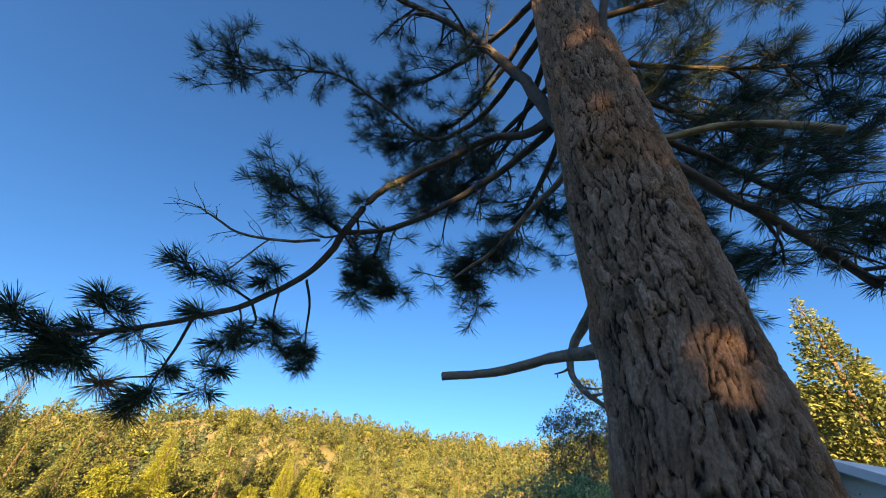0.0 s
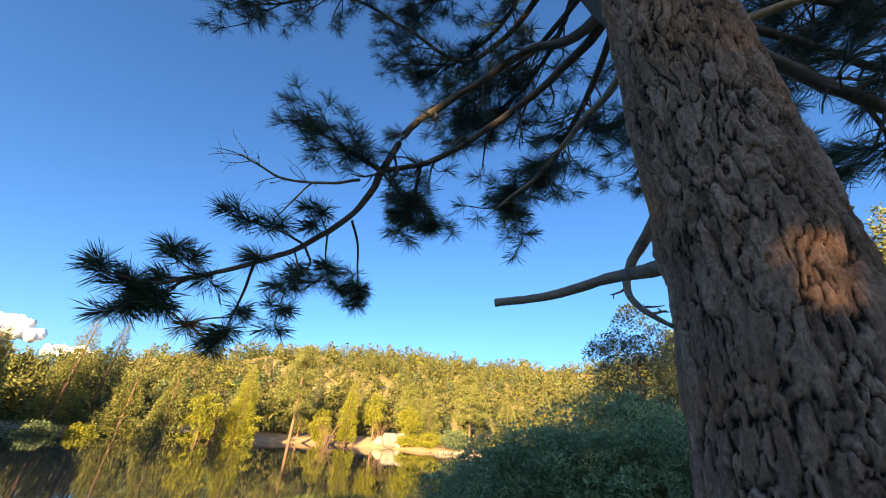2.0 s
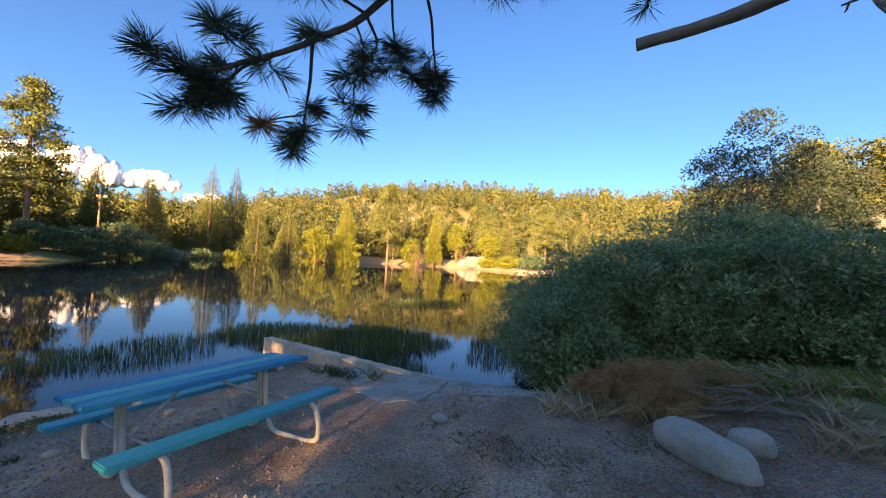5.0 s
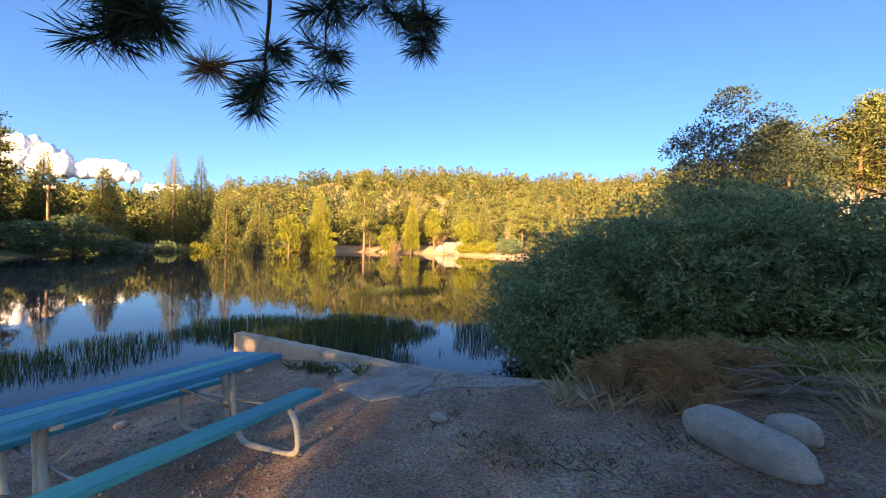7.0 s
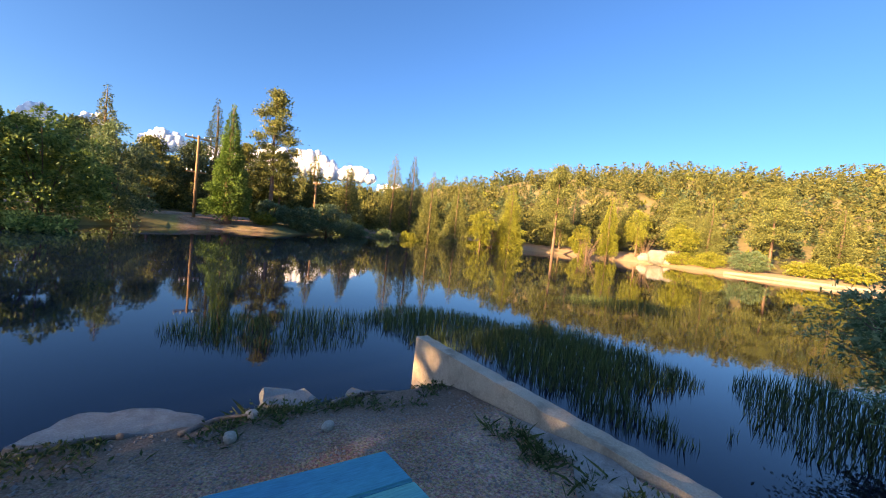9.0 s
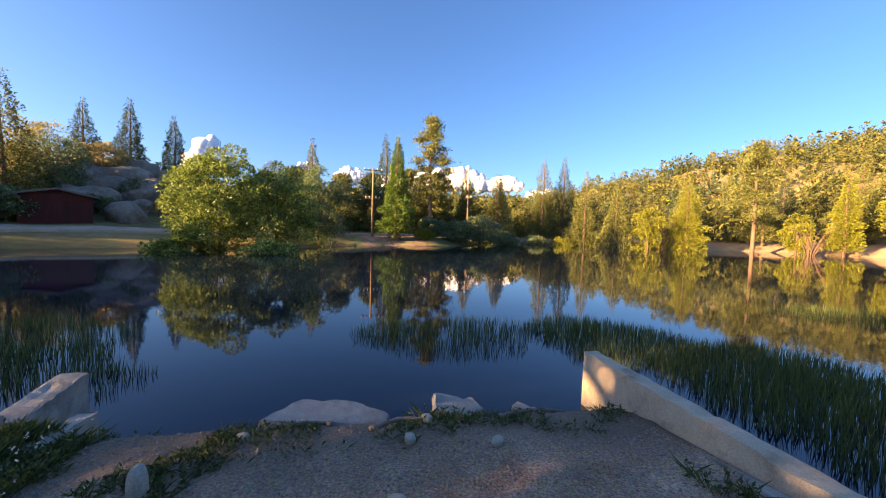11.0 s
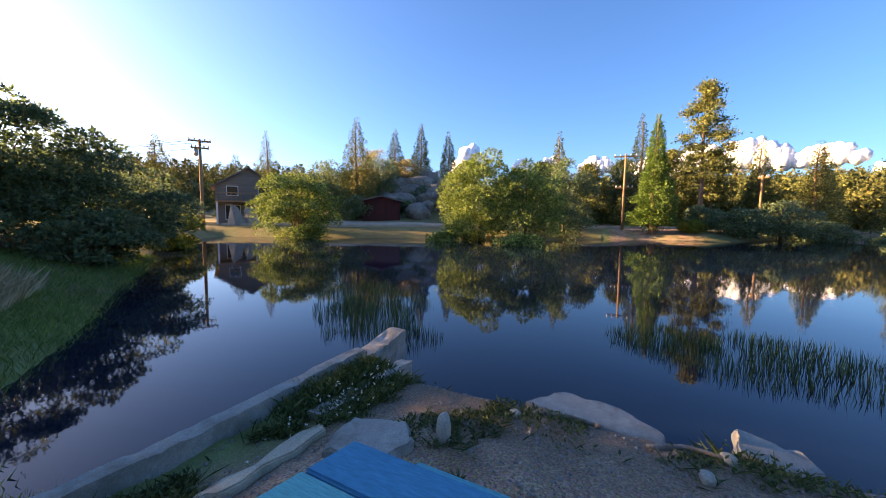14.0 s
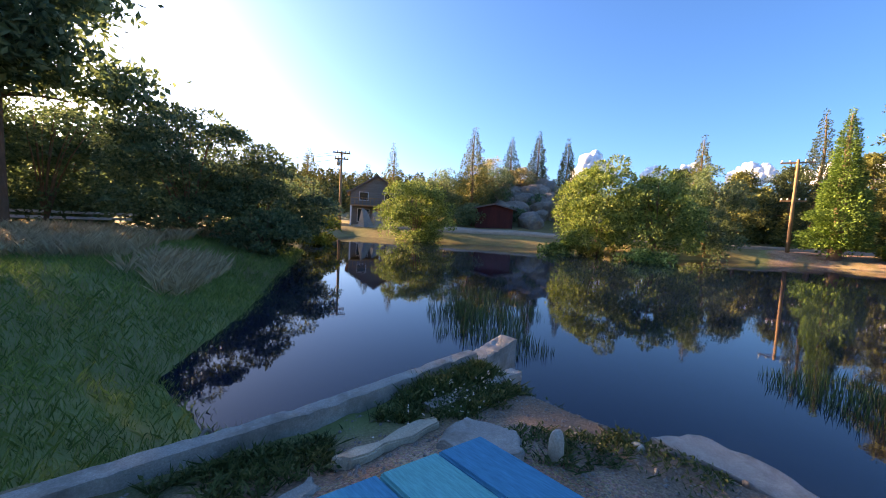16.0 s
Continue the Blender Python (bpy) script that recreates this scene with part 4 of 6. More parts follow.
part("end_block", wall_mesh("end_block", -3.92, -3.02, -3.27, -3.0, lambda x: -0.25 - 0.13 * max(0, (x + 3.85)), -1.5, 8, M_CONCRETE_PALE, 1), None, south_wall, "thick pale layered concrete end block")
part("footing", wall_mesh("footing", -3.3, -1.6, -2.72, -2.55, lambda x: -0.40 + 0.06 * (x + 2.8), -0.8, 9, M_CONCRETE_PALE), None, south_wall, "pale concrete footing edge")


def slab(outline, thick, m, label, mat, seed, name="concrete_slab", bevel=0.015):
    """A broken slab: an uneven outline, thick, with a chipped rim."""
    bm = bmesh.new()
    pts = []
    o = [Vector((*p, 0)) for p in outline]
    for a, b in zip(o, o[1:] + o[:1]):
        for k in range(5):
            q = a.lerp(b, k / 5)
            d = (b - a).length * 0.05
            pts.append(q + Vector((random.uniform(-d, d), random.uniform(-d, d), 0)))
    f = bm.faces.new([bm.verts.new(p) for p in pts])
    ex = bmesh.ops.extrude_face_region(bm, geom=[f])
    for v in ex["geom"]:
        if isinstance(v, bmesh.types.BMVert):
            v.co.z += thick + random.uniform(-0.012, 0.012)
            v.co.x *= 0.965
            v.co.y *= 0.965
    bmesh.ops.recalc_face_normals(bm, faces=bm.faces[:])
    bmesh.ops.bevel(bm, geom=[e for e in bm.edges if e.calc_face_angle(0) > 0.6], offset=bevel, segments=2, affect="EDGES")
    me = bpy.data.meshes.new(name)
    bm.to_mesh(me)
    bm.free()
    me.materials.append(mat)
    return thing(name, label, "concrete slab", m, data=me)


def gz(x, y):
    return float(land(x, y)[0])


slab([(-0.72, -0.2), (-0.35, 0.27), (0.3, 0.3), (0.72, 0.05), (0.66, -0.22), (0.0, -0.26)], 0.13, pose(-3.35, -0.3, -0.70, 5, 9, 96), "large pale broken concrete slab tilted into the water", M_CONCRETE_PALE, 1)
slab([(-0.3, -0.16), (-0.26, 0.16), (0.2, 0.2), (0.36, 0.02), (0.1, -0.2)], 0.10, pose(-3.2, 1.12, -0.56, 10, 14, 92), "broken concrete slab with weeds at the water's edge", M_CONCRETE_PALE, 2)
slab([(-0.16, -0.08), (-0.12, 0.09), (0.14, 0.07), (0.17, -0.06)], 0.06, pose(-3.2, 1.95, -0.6, 0, 8, 80), "small broken concrete piece at the water's edge", M_CONCRETE_PALE, 3)
slab([(-0.55, -0.07), (-0.5, 0.07), (0.5, 0.1), (0.58, -0.05)], 0.10, pose(-0.98, -2.2, gz(-0.98, -2.2) - 0.02, 0, -7, 2), "fallen tan concrete beam beside the weeds", M_CONCRETE, 4)
slab([(-0.3, -0.28), (-0.32, 0.2), (0.05, 0.34), (0.33, 0.12), (0.25, -0.3)], 0.08, pose(-1.45, -1.68, gz(-1.45, -1.68) - 0.02, 0, -7, 20), "flat pale concrete fragment on the gravel", M_CONCRETE_PALE, 5)
slab([(-0.17, -0.07), (-0.13, 0.08), (0.12, 0.09), (0.18, -0.04)], 0.04, pose(-0.1, -1.95, gz(-0.1, -1.95), 0, -7, 20), "small flat concrete fragment on the gravel", M_CONCRETE_PALE, 6)
for outline in ([(-1.95, 0.42), (-0.7, 0.25), (-0.45, -0.1), (0.05, -0.47), (0.2, 0.5), (-1.0, 0.5)], [(0.07, -0.49), (0.75, -0.72), (1.2, -0.42), (1.05, 0.5), (0.22, 0.5)], [(1.22, -0.4), (1.5, -0.05), (2.3, 0.2), (2.6, 0.48), (1.07, 0.5)]):
    mx, my = sum(q[0] for q in outline) / len(outline), sum(q[1] for q in outline) / len(outline)
    slab([((q[0] - mx) * 1.03, (q[1] - my) * 1.03) for q in outline], 0.07, pose(mx, 2.5 + my, -0.105 + 0.13 * mx, 0, -7.4, 0), "worn grey concrete apron slab broken along its edge", M_CONCRETE_PALE, 7, "concrete_apron")["group"] = "apron slabs"


def stone(x, y, size, label, mat, seed, dz=0.0, rz=0, name="stone", sub=3, group="", tilt=0, rough=0.25):
    me = rock_mesh(name, size, mat, seed, sub, rough)
    return thing(name, label, "stone", pose(x, y, gz(x, y) + size[2] * 0.55 + dz, tilt, 0, rz), group, data=me)


boulder = stone(4.02, 1.80, (0.40, 0.19, 0.155), "smooth elongated tan granite boulder lying on the dirt", M_BOULDER, 4, -0.01, -42, "boulder", 5, rough=0.16)
stone(4.35, 2.12, (0.15, 0.13, 0.11), "smaller grey stone behind the boulder", M_BOULDER, 6, 0, 20, "boulder", 4)
stone(1.74, 1.6, (0.085, 0.06, 0.05), "small pale stone on the dirt", M_BOULDER, 5)
stone(-1.78, -1.24, (0.06, 0.055, 0.15), "upright pointed grey stone in the dirt", M_BOULDER, 8, 0.02)
for i, (sx, sy) in enumerate([(-2.35, 0.55), (-2.6, -0.9), (-1.5, 0.4), (-2.2, 1.3), (-2.75, 0.75), (-1.2, -0.7)]):
    stone(sx, sy, (0.07, 0.05, 0.04), "small loose stone on the dirt ramp", M_BOULDER, 20 + i, 0, i * 50, group="loose stones on the ramp")


def roots():
    for i, pts in enumerate([[(-2.7, -0.75), (-2.9, -0.4), (-2.95, 0.05), (-3.05, 0.4)], [(-2.65, 0.2), (-2.8, 0.5), (-2.72, 0.8)], [(-2.75, 1.5), (-2.9, 1.85), (-2.85, 2.2), (-3.0, 2.5)], [(-2.8, -0.2), (-3.0, -0.05), (-2.95, 0.25)]]):
        p = spline([(x, y, gz(x, y) + 0.02 + 0.03 * (k % 2)) for k, (x, y) in enumerate(pts)], 16)
        thing("root", "exposed grey tree root at the ramp's edge", "root", group="exposed roots", data=np_mesh("root", *tube(p, [0.03, 0.02, 0.012], 7, 0.12), M_TWIG, True))


roots()


# ---- picnic table ----
def picnic_table():
    t = thing("picnic_table", "blue and teal slatted picnic table with bent cream tube legs", "picnic table", pose(0.125, 0.02, -0.06, 0, -8.3, -0.8))
    for x0, x1, mat, lab in ((-0.365, -0.13, M_BLUE, "blue plastic plank"), (-0.12, 0.12, M_TEAL, "teal plastic plank"), (0.13, 0.365, M_BLUE, "blue plastic plank")):
        part("tabletop_plank", box_bm(x0, x1, -0.915, 0.915, 0.71, 0.757, 0.008), mat, t, lab)
    for s in (-1, 1):
        part("bench_plank", box_bm(s * 0.75 - 0.12, s * 0.75 + 0.12, -0.915, 0.915, 0.415, 0.46, 0.008), M_BENCH, t, "faded teal-blue bench plank")
    for yy in (-0.6, 0.6):
        for s in (-1, 1):
            leg = spline([(s * 0.16, yy, 0.70), (s * 0.07, yy, 0.66), (s * 0.055, yy, 0.5), (s * 0.06, yy, 0.3), (s * 0.09, yy, 0.14), (s * 0.2, yy, 0.045), (s * 0.5, yy, 0.03), (s * 0.78, yy, 0.035), (s * 0.9, yy, 0.10), (s * 0.91, yy, 0.25), (s * 0.86, yy, 0.37), (s * 0.72, yy, 0.405)], 44)
            part("leg", np_mesh("leg", *tube(leg, [0.024], 12), M_TUBE, True), None, t, "bent cream-painted steel tube leg")
        part("cross_bar", box_bm(-0.34, 0.34, yy - 0.03, yy + 0.03, 0.675, 0.708, 0.004), M_TUBE, t)
        part("bench_bar", np_mesh("bench_bar", *tube(np.array([(-0.85, yy + 0.035, 0.395), (0.85, yy + 0.035, 0.395)]), [0.014], 8), M_STEEL, True), None, t)
    for s in (-1, 1):
        part("brace", np_mesh("brace", *tube(np.array([(0.0, s * 0.6, 0.33), (0.0, s * 0.12, 0.69)]), [0.013], 8), M_TUBE, True), None, t)


picnic_table()


# ---- brush pile ----
def brush_pile():
    cx, cy = 3.75, 2.95
    t = thing("brush_pile", "heap of cut branches with tan dead pine needles", "brush pile", pose(cx, cy, gz(cx, cy)))
    wood, tips, ways = [], [], []
    for i in range(30):
        a = rng.normal(0.2, 0.5)
        L = rng.uniform(0.4, 1.1)
        x, y, z = rng.normal(0.8, 0.4), rng.normal(0.05, 0.3), rng.uniform(0.05, 0.4)
        p = spline([(x - math.cos(a) * L / 2, y - math.sin(a) * L / 2, max(0.04, z + rng.normal(0, 0.08))), (x, y + rng.normal(0, 0.08), z + 0.06), (x + math.cos(a) * L / 2, y + math.sin(a) * L / 2, max(0.03, z + rng.normal(0, 0.1)))], 10)
        wood.append(tube(p, [0.009, 0.003], 5, 0.1))
    big = spline([(0.2, -0.25, 0.12), (0.8, -0.1, 0.22), (1.3, 0.0, 0.2), (1.75, -0.05, 0.12)], 16)
    wood.append(tube(big, [0.02, 0.03, 0.035], 7, 0.08))
    big2 = spline([(0.5, -0.5, 0.06), (1.1, -0.35, 0.12), (1.6, -0.25, 0.1), (1.8, 0.05, 0.2)], 16)
    wood.append(tube(big2, [0.018, 0.03, 0.022], 7, 0.08))
    for w in wood:
        part("branch", np_mesh("branch", *w, M_TWIG, True), None, t)
    for i in range(170):
        x, y = rng.normal(-0.25, 0.27), rng.normal(-0.15, 0.24)
        if i % 4 == 0:
            x, y = rng.normal(0.55, 0.4), rng.normal(0.5, 0.3)
        hgt = 0.36 * math.exp(-((x + 0.2) ** 2 / 0.3 + (y + 0.1) ** 2 / 0.25)) + (0.4 * math.exp(-((x - 0.5) ** 2 / 0.2 + (y - 0.5) ** 2 / 0.2)))
        tips.append((x, y, 0.05 + hgt * rng.uniform(0.6, 1.05)))
        ways.append((rng.normal(-0.5, 0.4), rng.normal(-0.7, 0.4), -0.8))
    part("dead_needles", np_mesh("dead_needles", *needle_tufts(tips, ways, 90, 0.17, 0.004, 0.55), M_NEEDLE_TAN), None, t, "drooping tan dead needles")


brush_pile()


# ---- willow thicket on the near bank ----
def willow(x, y, w, d, h, n, z, seed):
    t = thing("willow_shrub", "dense grey-green willow thicket with narrow leaves on the bank", "shrub", pose(x, y, z), "willow thicket")
    stems = []
    shoots, sway = [], []
    for i in range(120):
        a, q = rng.uniform(0, 6.28), np.sqrt(rng.uniform(0.02, 1.0))
        top = h * (0.5 + 0.5 * (1 - q * q)) * rng.uniform(0.75, 1.0)
        e = np.array([math.cos(a) * w * q, math.sin(a) * d * q, top])
        p = spline([(e[0] * 0.2, e[1] * 0.2, 0), (e[0] * 0.55, e[1] * 0.55, top * 0.55), e], 12)
        stems.append(tube(p, [0.022, 0.005], 5))
        for k in range(34):
            s = rng.integers(2, 12)
            dd = unit(rand_dirs(1)[0] + np.array([e[0] / w * 0.7, e[1] / d * 0.7, 0.35]))
            L = rng.uniform(0.25, 0.65) * (0.7 + 0.3 * h / 3)
            shoots.append((p[s], dd * L))
    tagged(part("stem_cluster", np_mesh("stem_cluster", *join(stems), M_TWIG, True), None, t), kind="stuff")
    b = np.array([s[0] for s in shoots])
    dd = np.array([s[1] for s in shoots])
    per = max(1, n // len(b))
    u = rng.uniform(0.05, 1.05, (len(b), per))
    c = (b[:, None] + dd[:, None] * u[..., None] + rng.normal(size=(len(b), per, 3)) * 0.035).reshape(-1, 3)
    al = (np.repeat(dd[:, None], per, 1).reshape(-1, 3) * 1.4 + rand_dirs(len(c)) * 0.55)
    keep = c[:, 2] > 0.02
    c, al = c[keep], al[keep]
    body = leafy_crown((0, 0, h * 0.45), (w * 1.02, d * 1.02, h * 0.55), 19000, 0.10, 110)
    body = (body[0][np.repeat(body[0].reshape(-1, 4, 3)[:, 0, 2] > 0.02, 4)], None)
    L = rng.uniform(0.05, 0.11, len(c))
    part("foliage", np_mesh("foliage", *join([leaves(c, al, L, L * 0.3, 0.2), (body[0], np.arange(len(body[0])).reshape(-1, 4))]), M_WILLOW), None, t)


for args in [(2.0, 6.2, 1.6, 1.5, 2.2, 42000, -0.75, 1), (3.3, 7.6, 2.3, 2.2, 3.3, 56000, -0.45, 2), (1.6, 9.0, 2.3, 2.2, 3.2, 40000, -0.75, 3), (5.6, 7.2, 2.4, 2.0, 2.9, 56000, 0.1, 4), (8.4, 7.4, 2.4, 2.2, 2.7, 42000, 0.5, 5), (5.0, 9.8, 3.0, 2.2, 3.7, 36000, 0.1, 6), (11.5, 7.8, 2.6, 2.4, 2.8, 26000, 0.7, 7)]:
    willow(*args)


# ---- reeds, grass, weeds, gravel ----
def blades(x, y, z, h, w, lean=0.25):
    n = len(x)
    b = np.stack([x, y, z], -1)
    d = np.stack([rng.normal(0, lean, n), rng.normal(0, lean, n), np.ones(n)], -1)
    a = rng.uniform(0, 6.28, n)
    side = np.stack([np.cos(a), np.sin(a), 0 * a], -1) * (np.broadcast_to(w, n)[:, None] / 2)
    hh = np.broadcast_to(h, n)[:, None]
    V = np.stack([b - side, b + side, b + d * hh * 0.6 + side * 0.7, b + d * hh + np.stack([d[:, 0], d[:, 1], -0.1 * np.ones(n)], -1) * hh * 0.35], 1)
    return V.reshape(-1, 3), np.arange(4 * n).reshape(n, 4)


def reed_bed(cx, cy, rx, ry, n, h, rot=0.0, label="green reeds standing in the shallow water"):
    n = int(n * 1.3)
    a, q = rng.uniform(0, 6.28, n), np.sqrt(rng.uniform(0, 1, n))
    x, y = np.cos(a) * q * rx, np.sin(a) * q * ry
    p = np.stack([x, y, 0 * x], -1)
    ok = (q + (fbm(p * 0.9 + cx, 3, 91) - 0.5) * 1.3 < 0.85) & (fbm(p * 2.4 + cy, 2, 93) > 0.3)
    x, y = x[ok], y[ok]
    c, s = math.cos(rot), math.sin(rot)
    x, y = cx + x * c - y * s, cy + x * s + y * c
    hh = 0.58 * h * rng.uniform(0.3, 1.1, len(x)) * (1.15 - 0.55 * q[ok] ** 2)
    V = blades(x, y, np.full(len(x), WATER - 0.25), hh + 0.25, 0.008, 0.06)
    thing("reeds", label, "reeds", kind="stuff", data=np_mesh("reeds", *V, M_REED))


reed_bed(-3.6, 6.6, 2.9, 2.3, 9000, 0.6, -0.5)
reed_bed(-6.5, 5.3, 2.3, 1.8, 5200, 0.55, 0.5)
reed_bed(-7.1, 2.2, 1.5, 2.2, 2600, 0.5, 0.1, "sparse brownish-green reeds standing in the water")
reed_bed(-7.4, 0.6, 1.2, 1.0, 900, 0.45, 0.0, "sparse brownish-green reeds standing in the water")
reed_bed(-5.7, -5.2, 1.3, 2.6, 2600, 0.55, -0.55)
reed_bed(-7.6, -6.6, 1.5, 2.6, 1500, 0.55, -0.55, "sparse brownish-green reeds standing in the water")
reed_bed(-7.8, 15.0, 1.9, 3.0, 2600, 0.55, -0.4)
reed_bed(-0.4, 9.2, 1.6, 2.6, 3000, 0.6, 0.2)


def meadow():
    n = 150000
    x, y = rng.uniform(-9, 7, n), -3.2 - 19 * rng.uniform(0, 1, n) ** 1.5
    d = lake_distance(x, y)
    p = np.stack([x, y, 0 * x], -1)
    f = fbm(p * 0.5, 3, 95)
    ok = (d > -0.25) & (y < -3.32 + 0.04 * x) & (rng.uniform(0, 1, n) < 0.35 + 0.9 * f)
    dry = ok & (y < -9.5) & (f > 0.47) & (d > 1.2)
    green = ok & ~dry
    for mask, mat, lab, hh in ((green, M_GRASS, "lush green grass and weeds on the lake bank", 0.11), (dry, M_DRYGRASS, "dry tan grass patch on the bank", 0.28)):
        xx, yy = x[mask], y[mask]
        far = 1 + 0.05 * np.hypot(xx, yy)
        V = blades(xx, yy, land(xx, yy) - 0.02, hh * rng.uniform(0.4, 1.3, len(xx)) * far, 0.007 * far, 0.3)
        thing("grass", lab, "grass", kind="stuff", data=np_mesh("grass", *V, mat))


meadow()


def weeds(label, mat, n, fx, fy, h, w=0.012, keep=None, lean=0.4, leafy=False):
    x, y = fx(n), fy(n)
    p = np.stack([x, y, 0 * x], -1)
    ok = fbm(p * 2.2, 3, 97) > (0.5 if keep is None else keep)
    x, y = x[ok], y[ok]
    z = land(x, y) - 0.01
    hh = h * rng.uniform(0.35, 1.25, len(x))
    V = blades(x, y, z, hh, w, lean)
    if leafy:
        c = np.stack([x, y, z + hh * rng.uniform(0.1, 1, len(x))], -1)
        V = join([V, leaves(c, rand_dirs(len(c)) + (0, 0, 0.4), 0.05, 0.022)])
    thing("weeds", label, "weeds", kind="stuff", data=np_mesh("weeds", *V, mat))


U = rng.uniform
weeds("green weeds along the foot of the low wall", M_WEED, 7000, lambda n: U(-3.5, 2.2, n), lambda n: -2.68 + 0.55 * U(0, 1, n) ** 1.7, 0.10, 0.012, 0.42, 0.5, True)
weeds("tall green weeds beside the wall's end block", M_WEED, 4200, lambda n: -2.55 + rng.normal(0, 0.4, n), lambda n: -2.74 + rng.normal(0, 0.07, n), 0.17, 0.012, 0.3, 0.3, True)
weeds("low green weeds along the ramp's wet edge", M_WEED, 2600, lambda n: -2.7 + rng.normal(0, 0.22, n), lambda n: U(-2.7, 2.9, n), 0.07, 0.008, 0.5, 0.6, True)
weeds("patchy green weeds on the dirt", M_WEED, 3000, lambda n: U(-2.7, -1.3, n), lambda n: U(-2.6, -0.9, n), 0.07, 0.010, 0.52, 0.6, True)
weeds("short sparse green grass in the gravel", M_WEED, 6000, lambda n: U(1.6, 4.2, n), lambda n: U(-0.6, 2.4, n), 0.05, 0.007, 0.56, 0.6)
weeds("dry straw grass behind the boulder", M_DRYGRASS, 8000, lambda n: U(2.6, 7.5, n), lambda n: U(2.2, 5.0, n), 0.22, 0.008, 0.45, 0.5)
weeds("green grass under the willows", M_GRASS, 7000, lambda n: U(1.0, 8.0, n), lambda n: U(3.3, 5.4, n), 0.22, 0.011, 0.4, 0.5, True)
weeds("weedy tuft on the broken slab", M_WEED, 420, lambda n: -3.1 + rng.normal(0, 0.12, n), lambda n: 0.98 + rng.normal(0, 0.18, n), 0.15, 0.008, 0.0, 0.4, True)
weeds("pale dry tuft on the broken slab", M_DRYGRASS, 140, lambda n: -3.05 + rng.normal(0, 0.07, n), lambda n: 0.95 + rng.normal(0, 0.12, n), 0.11, 0.006, 0.0, 0.5)
weeds("weeds growing through the apron's edge", M_WEED, 600, lambda n: U(-1.9, 0.0, n), lambda n: 2.55 + rng.normal(0, 0.12, n), 0.12, 0.010, 0.5, 0.5, True)


def flowers():
    n = 60
    x, y = -2.0 + rng.normal(0, 0.45, n), -2.35 + rng.normal(0, 0.16, n)
    c = np.stack([x, y, land(x, y) + U(0.05, 0.22, n)], -1)
    thing("wildflowers", "tiny white wildflowers among the weeds", "flowers", kind="stuff", data=np_mesh("wildflowers", *leaves(np.repeat(c, 3, 0), rand_dirs(3 * n), 0.02, 0.016), M_FLOWER))


flowers()


def gravel():
    n = 16000
    x, y = U(-2.9, 6.5, n), U(-3.0, 2.9, n)
    ok = fbm(np.stack([x, y, 0 * x], -1) * 1.3, 3, 99) > 0.42
    x, y = x[ok], y[ok]
    z = land(x, y)
    s = 0.006 + 0.02 * U(0, 1, len(x)) ** 3
    base = np.array([(1, 0, 0), (-1, 0, 0), (0, 1, 0), (0, -1, 0), (0, 0, 0.8), (0, 0, -0.8)])
    tri = np.array([(0, 2, 4), (2, 1, 4), (1, 3, 4), (3, 0, 4), (2, 0, 5), (1, 2, 5), (3, 1, 5), (0, 3, 5)])
    V = np.stack([x, y, z + s * 0.2], -1)[:, None] + base[None] * s[:, None, None] * U(0.6, 1.2, (len(x), 6, 1))
    F = tri[None] + (np.arange(len(x)) * 6)[:, None, None]
    thing("gravel", "loose grey and tan gravel scattered on the ramp", "gravel", kind="stuff", data=np_mesh("gravel", V.reshape(-1, 3), F.reshape(-1, 3), M_PEBBLE))
    m = 420
    x, y = U(-2.6, 6, m), U(-2.9, 2.8, m)
    a, L = U(0, 6.28, m), U(0.03, 0.12, m)
    z = land(x, y) + 0.006
    p = np.stack([x, y, z], -1)
    V = leaves(p, np.stack([np.cos(a), np.sin(a), 0.04 + 0 * a], -1), L, 0.008, 0.1)
    thing("litter_twigs", "scattered dry twigs and needles on the ground", "twigs", kind="stuff", data=np_mesh("litter_twigs", *V, M_TWIG))


gravel()
rope = spline([(-0.05, -3.3, -0.5), (0.05, -3.18, -0.24), (0.12, -3.1, -0.22), (0.16, -3.02, -0.28), (0.1, -2.98, -0.36)], 20)
thing("dead_branch", "pale dead branch hooked over the low wall", "branch", data=np_mesh("dead_branch", *tube(rope, [0.012], 6, 0.15), M_TWIG, True))
weeds("tan dried clump hanging over the wall", M_DRYGRASS, 500, lambda n: -0.25 + rng.normal(0, 0.12, n), lambda n: -3.35 + rng.normal(0, 0.05, n), 0.2, 0.008, 0.0, 0.8)


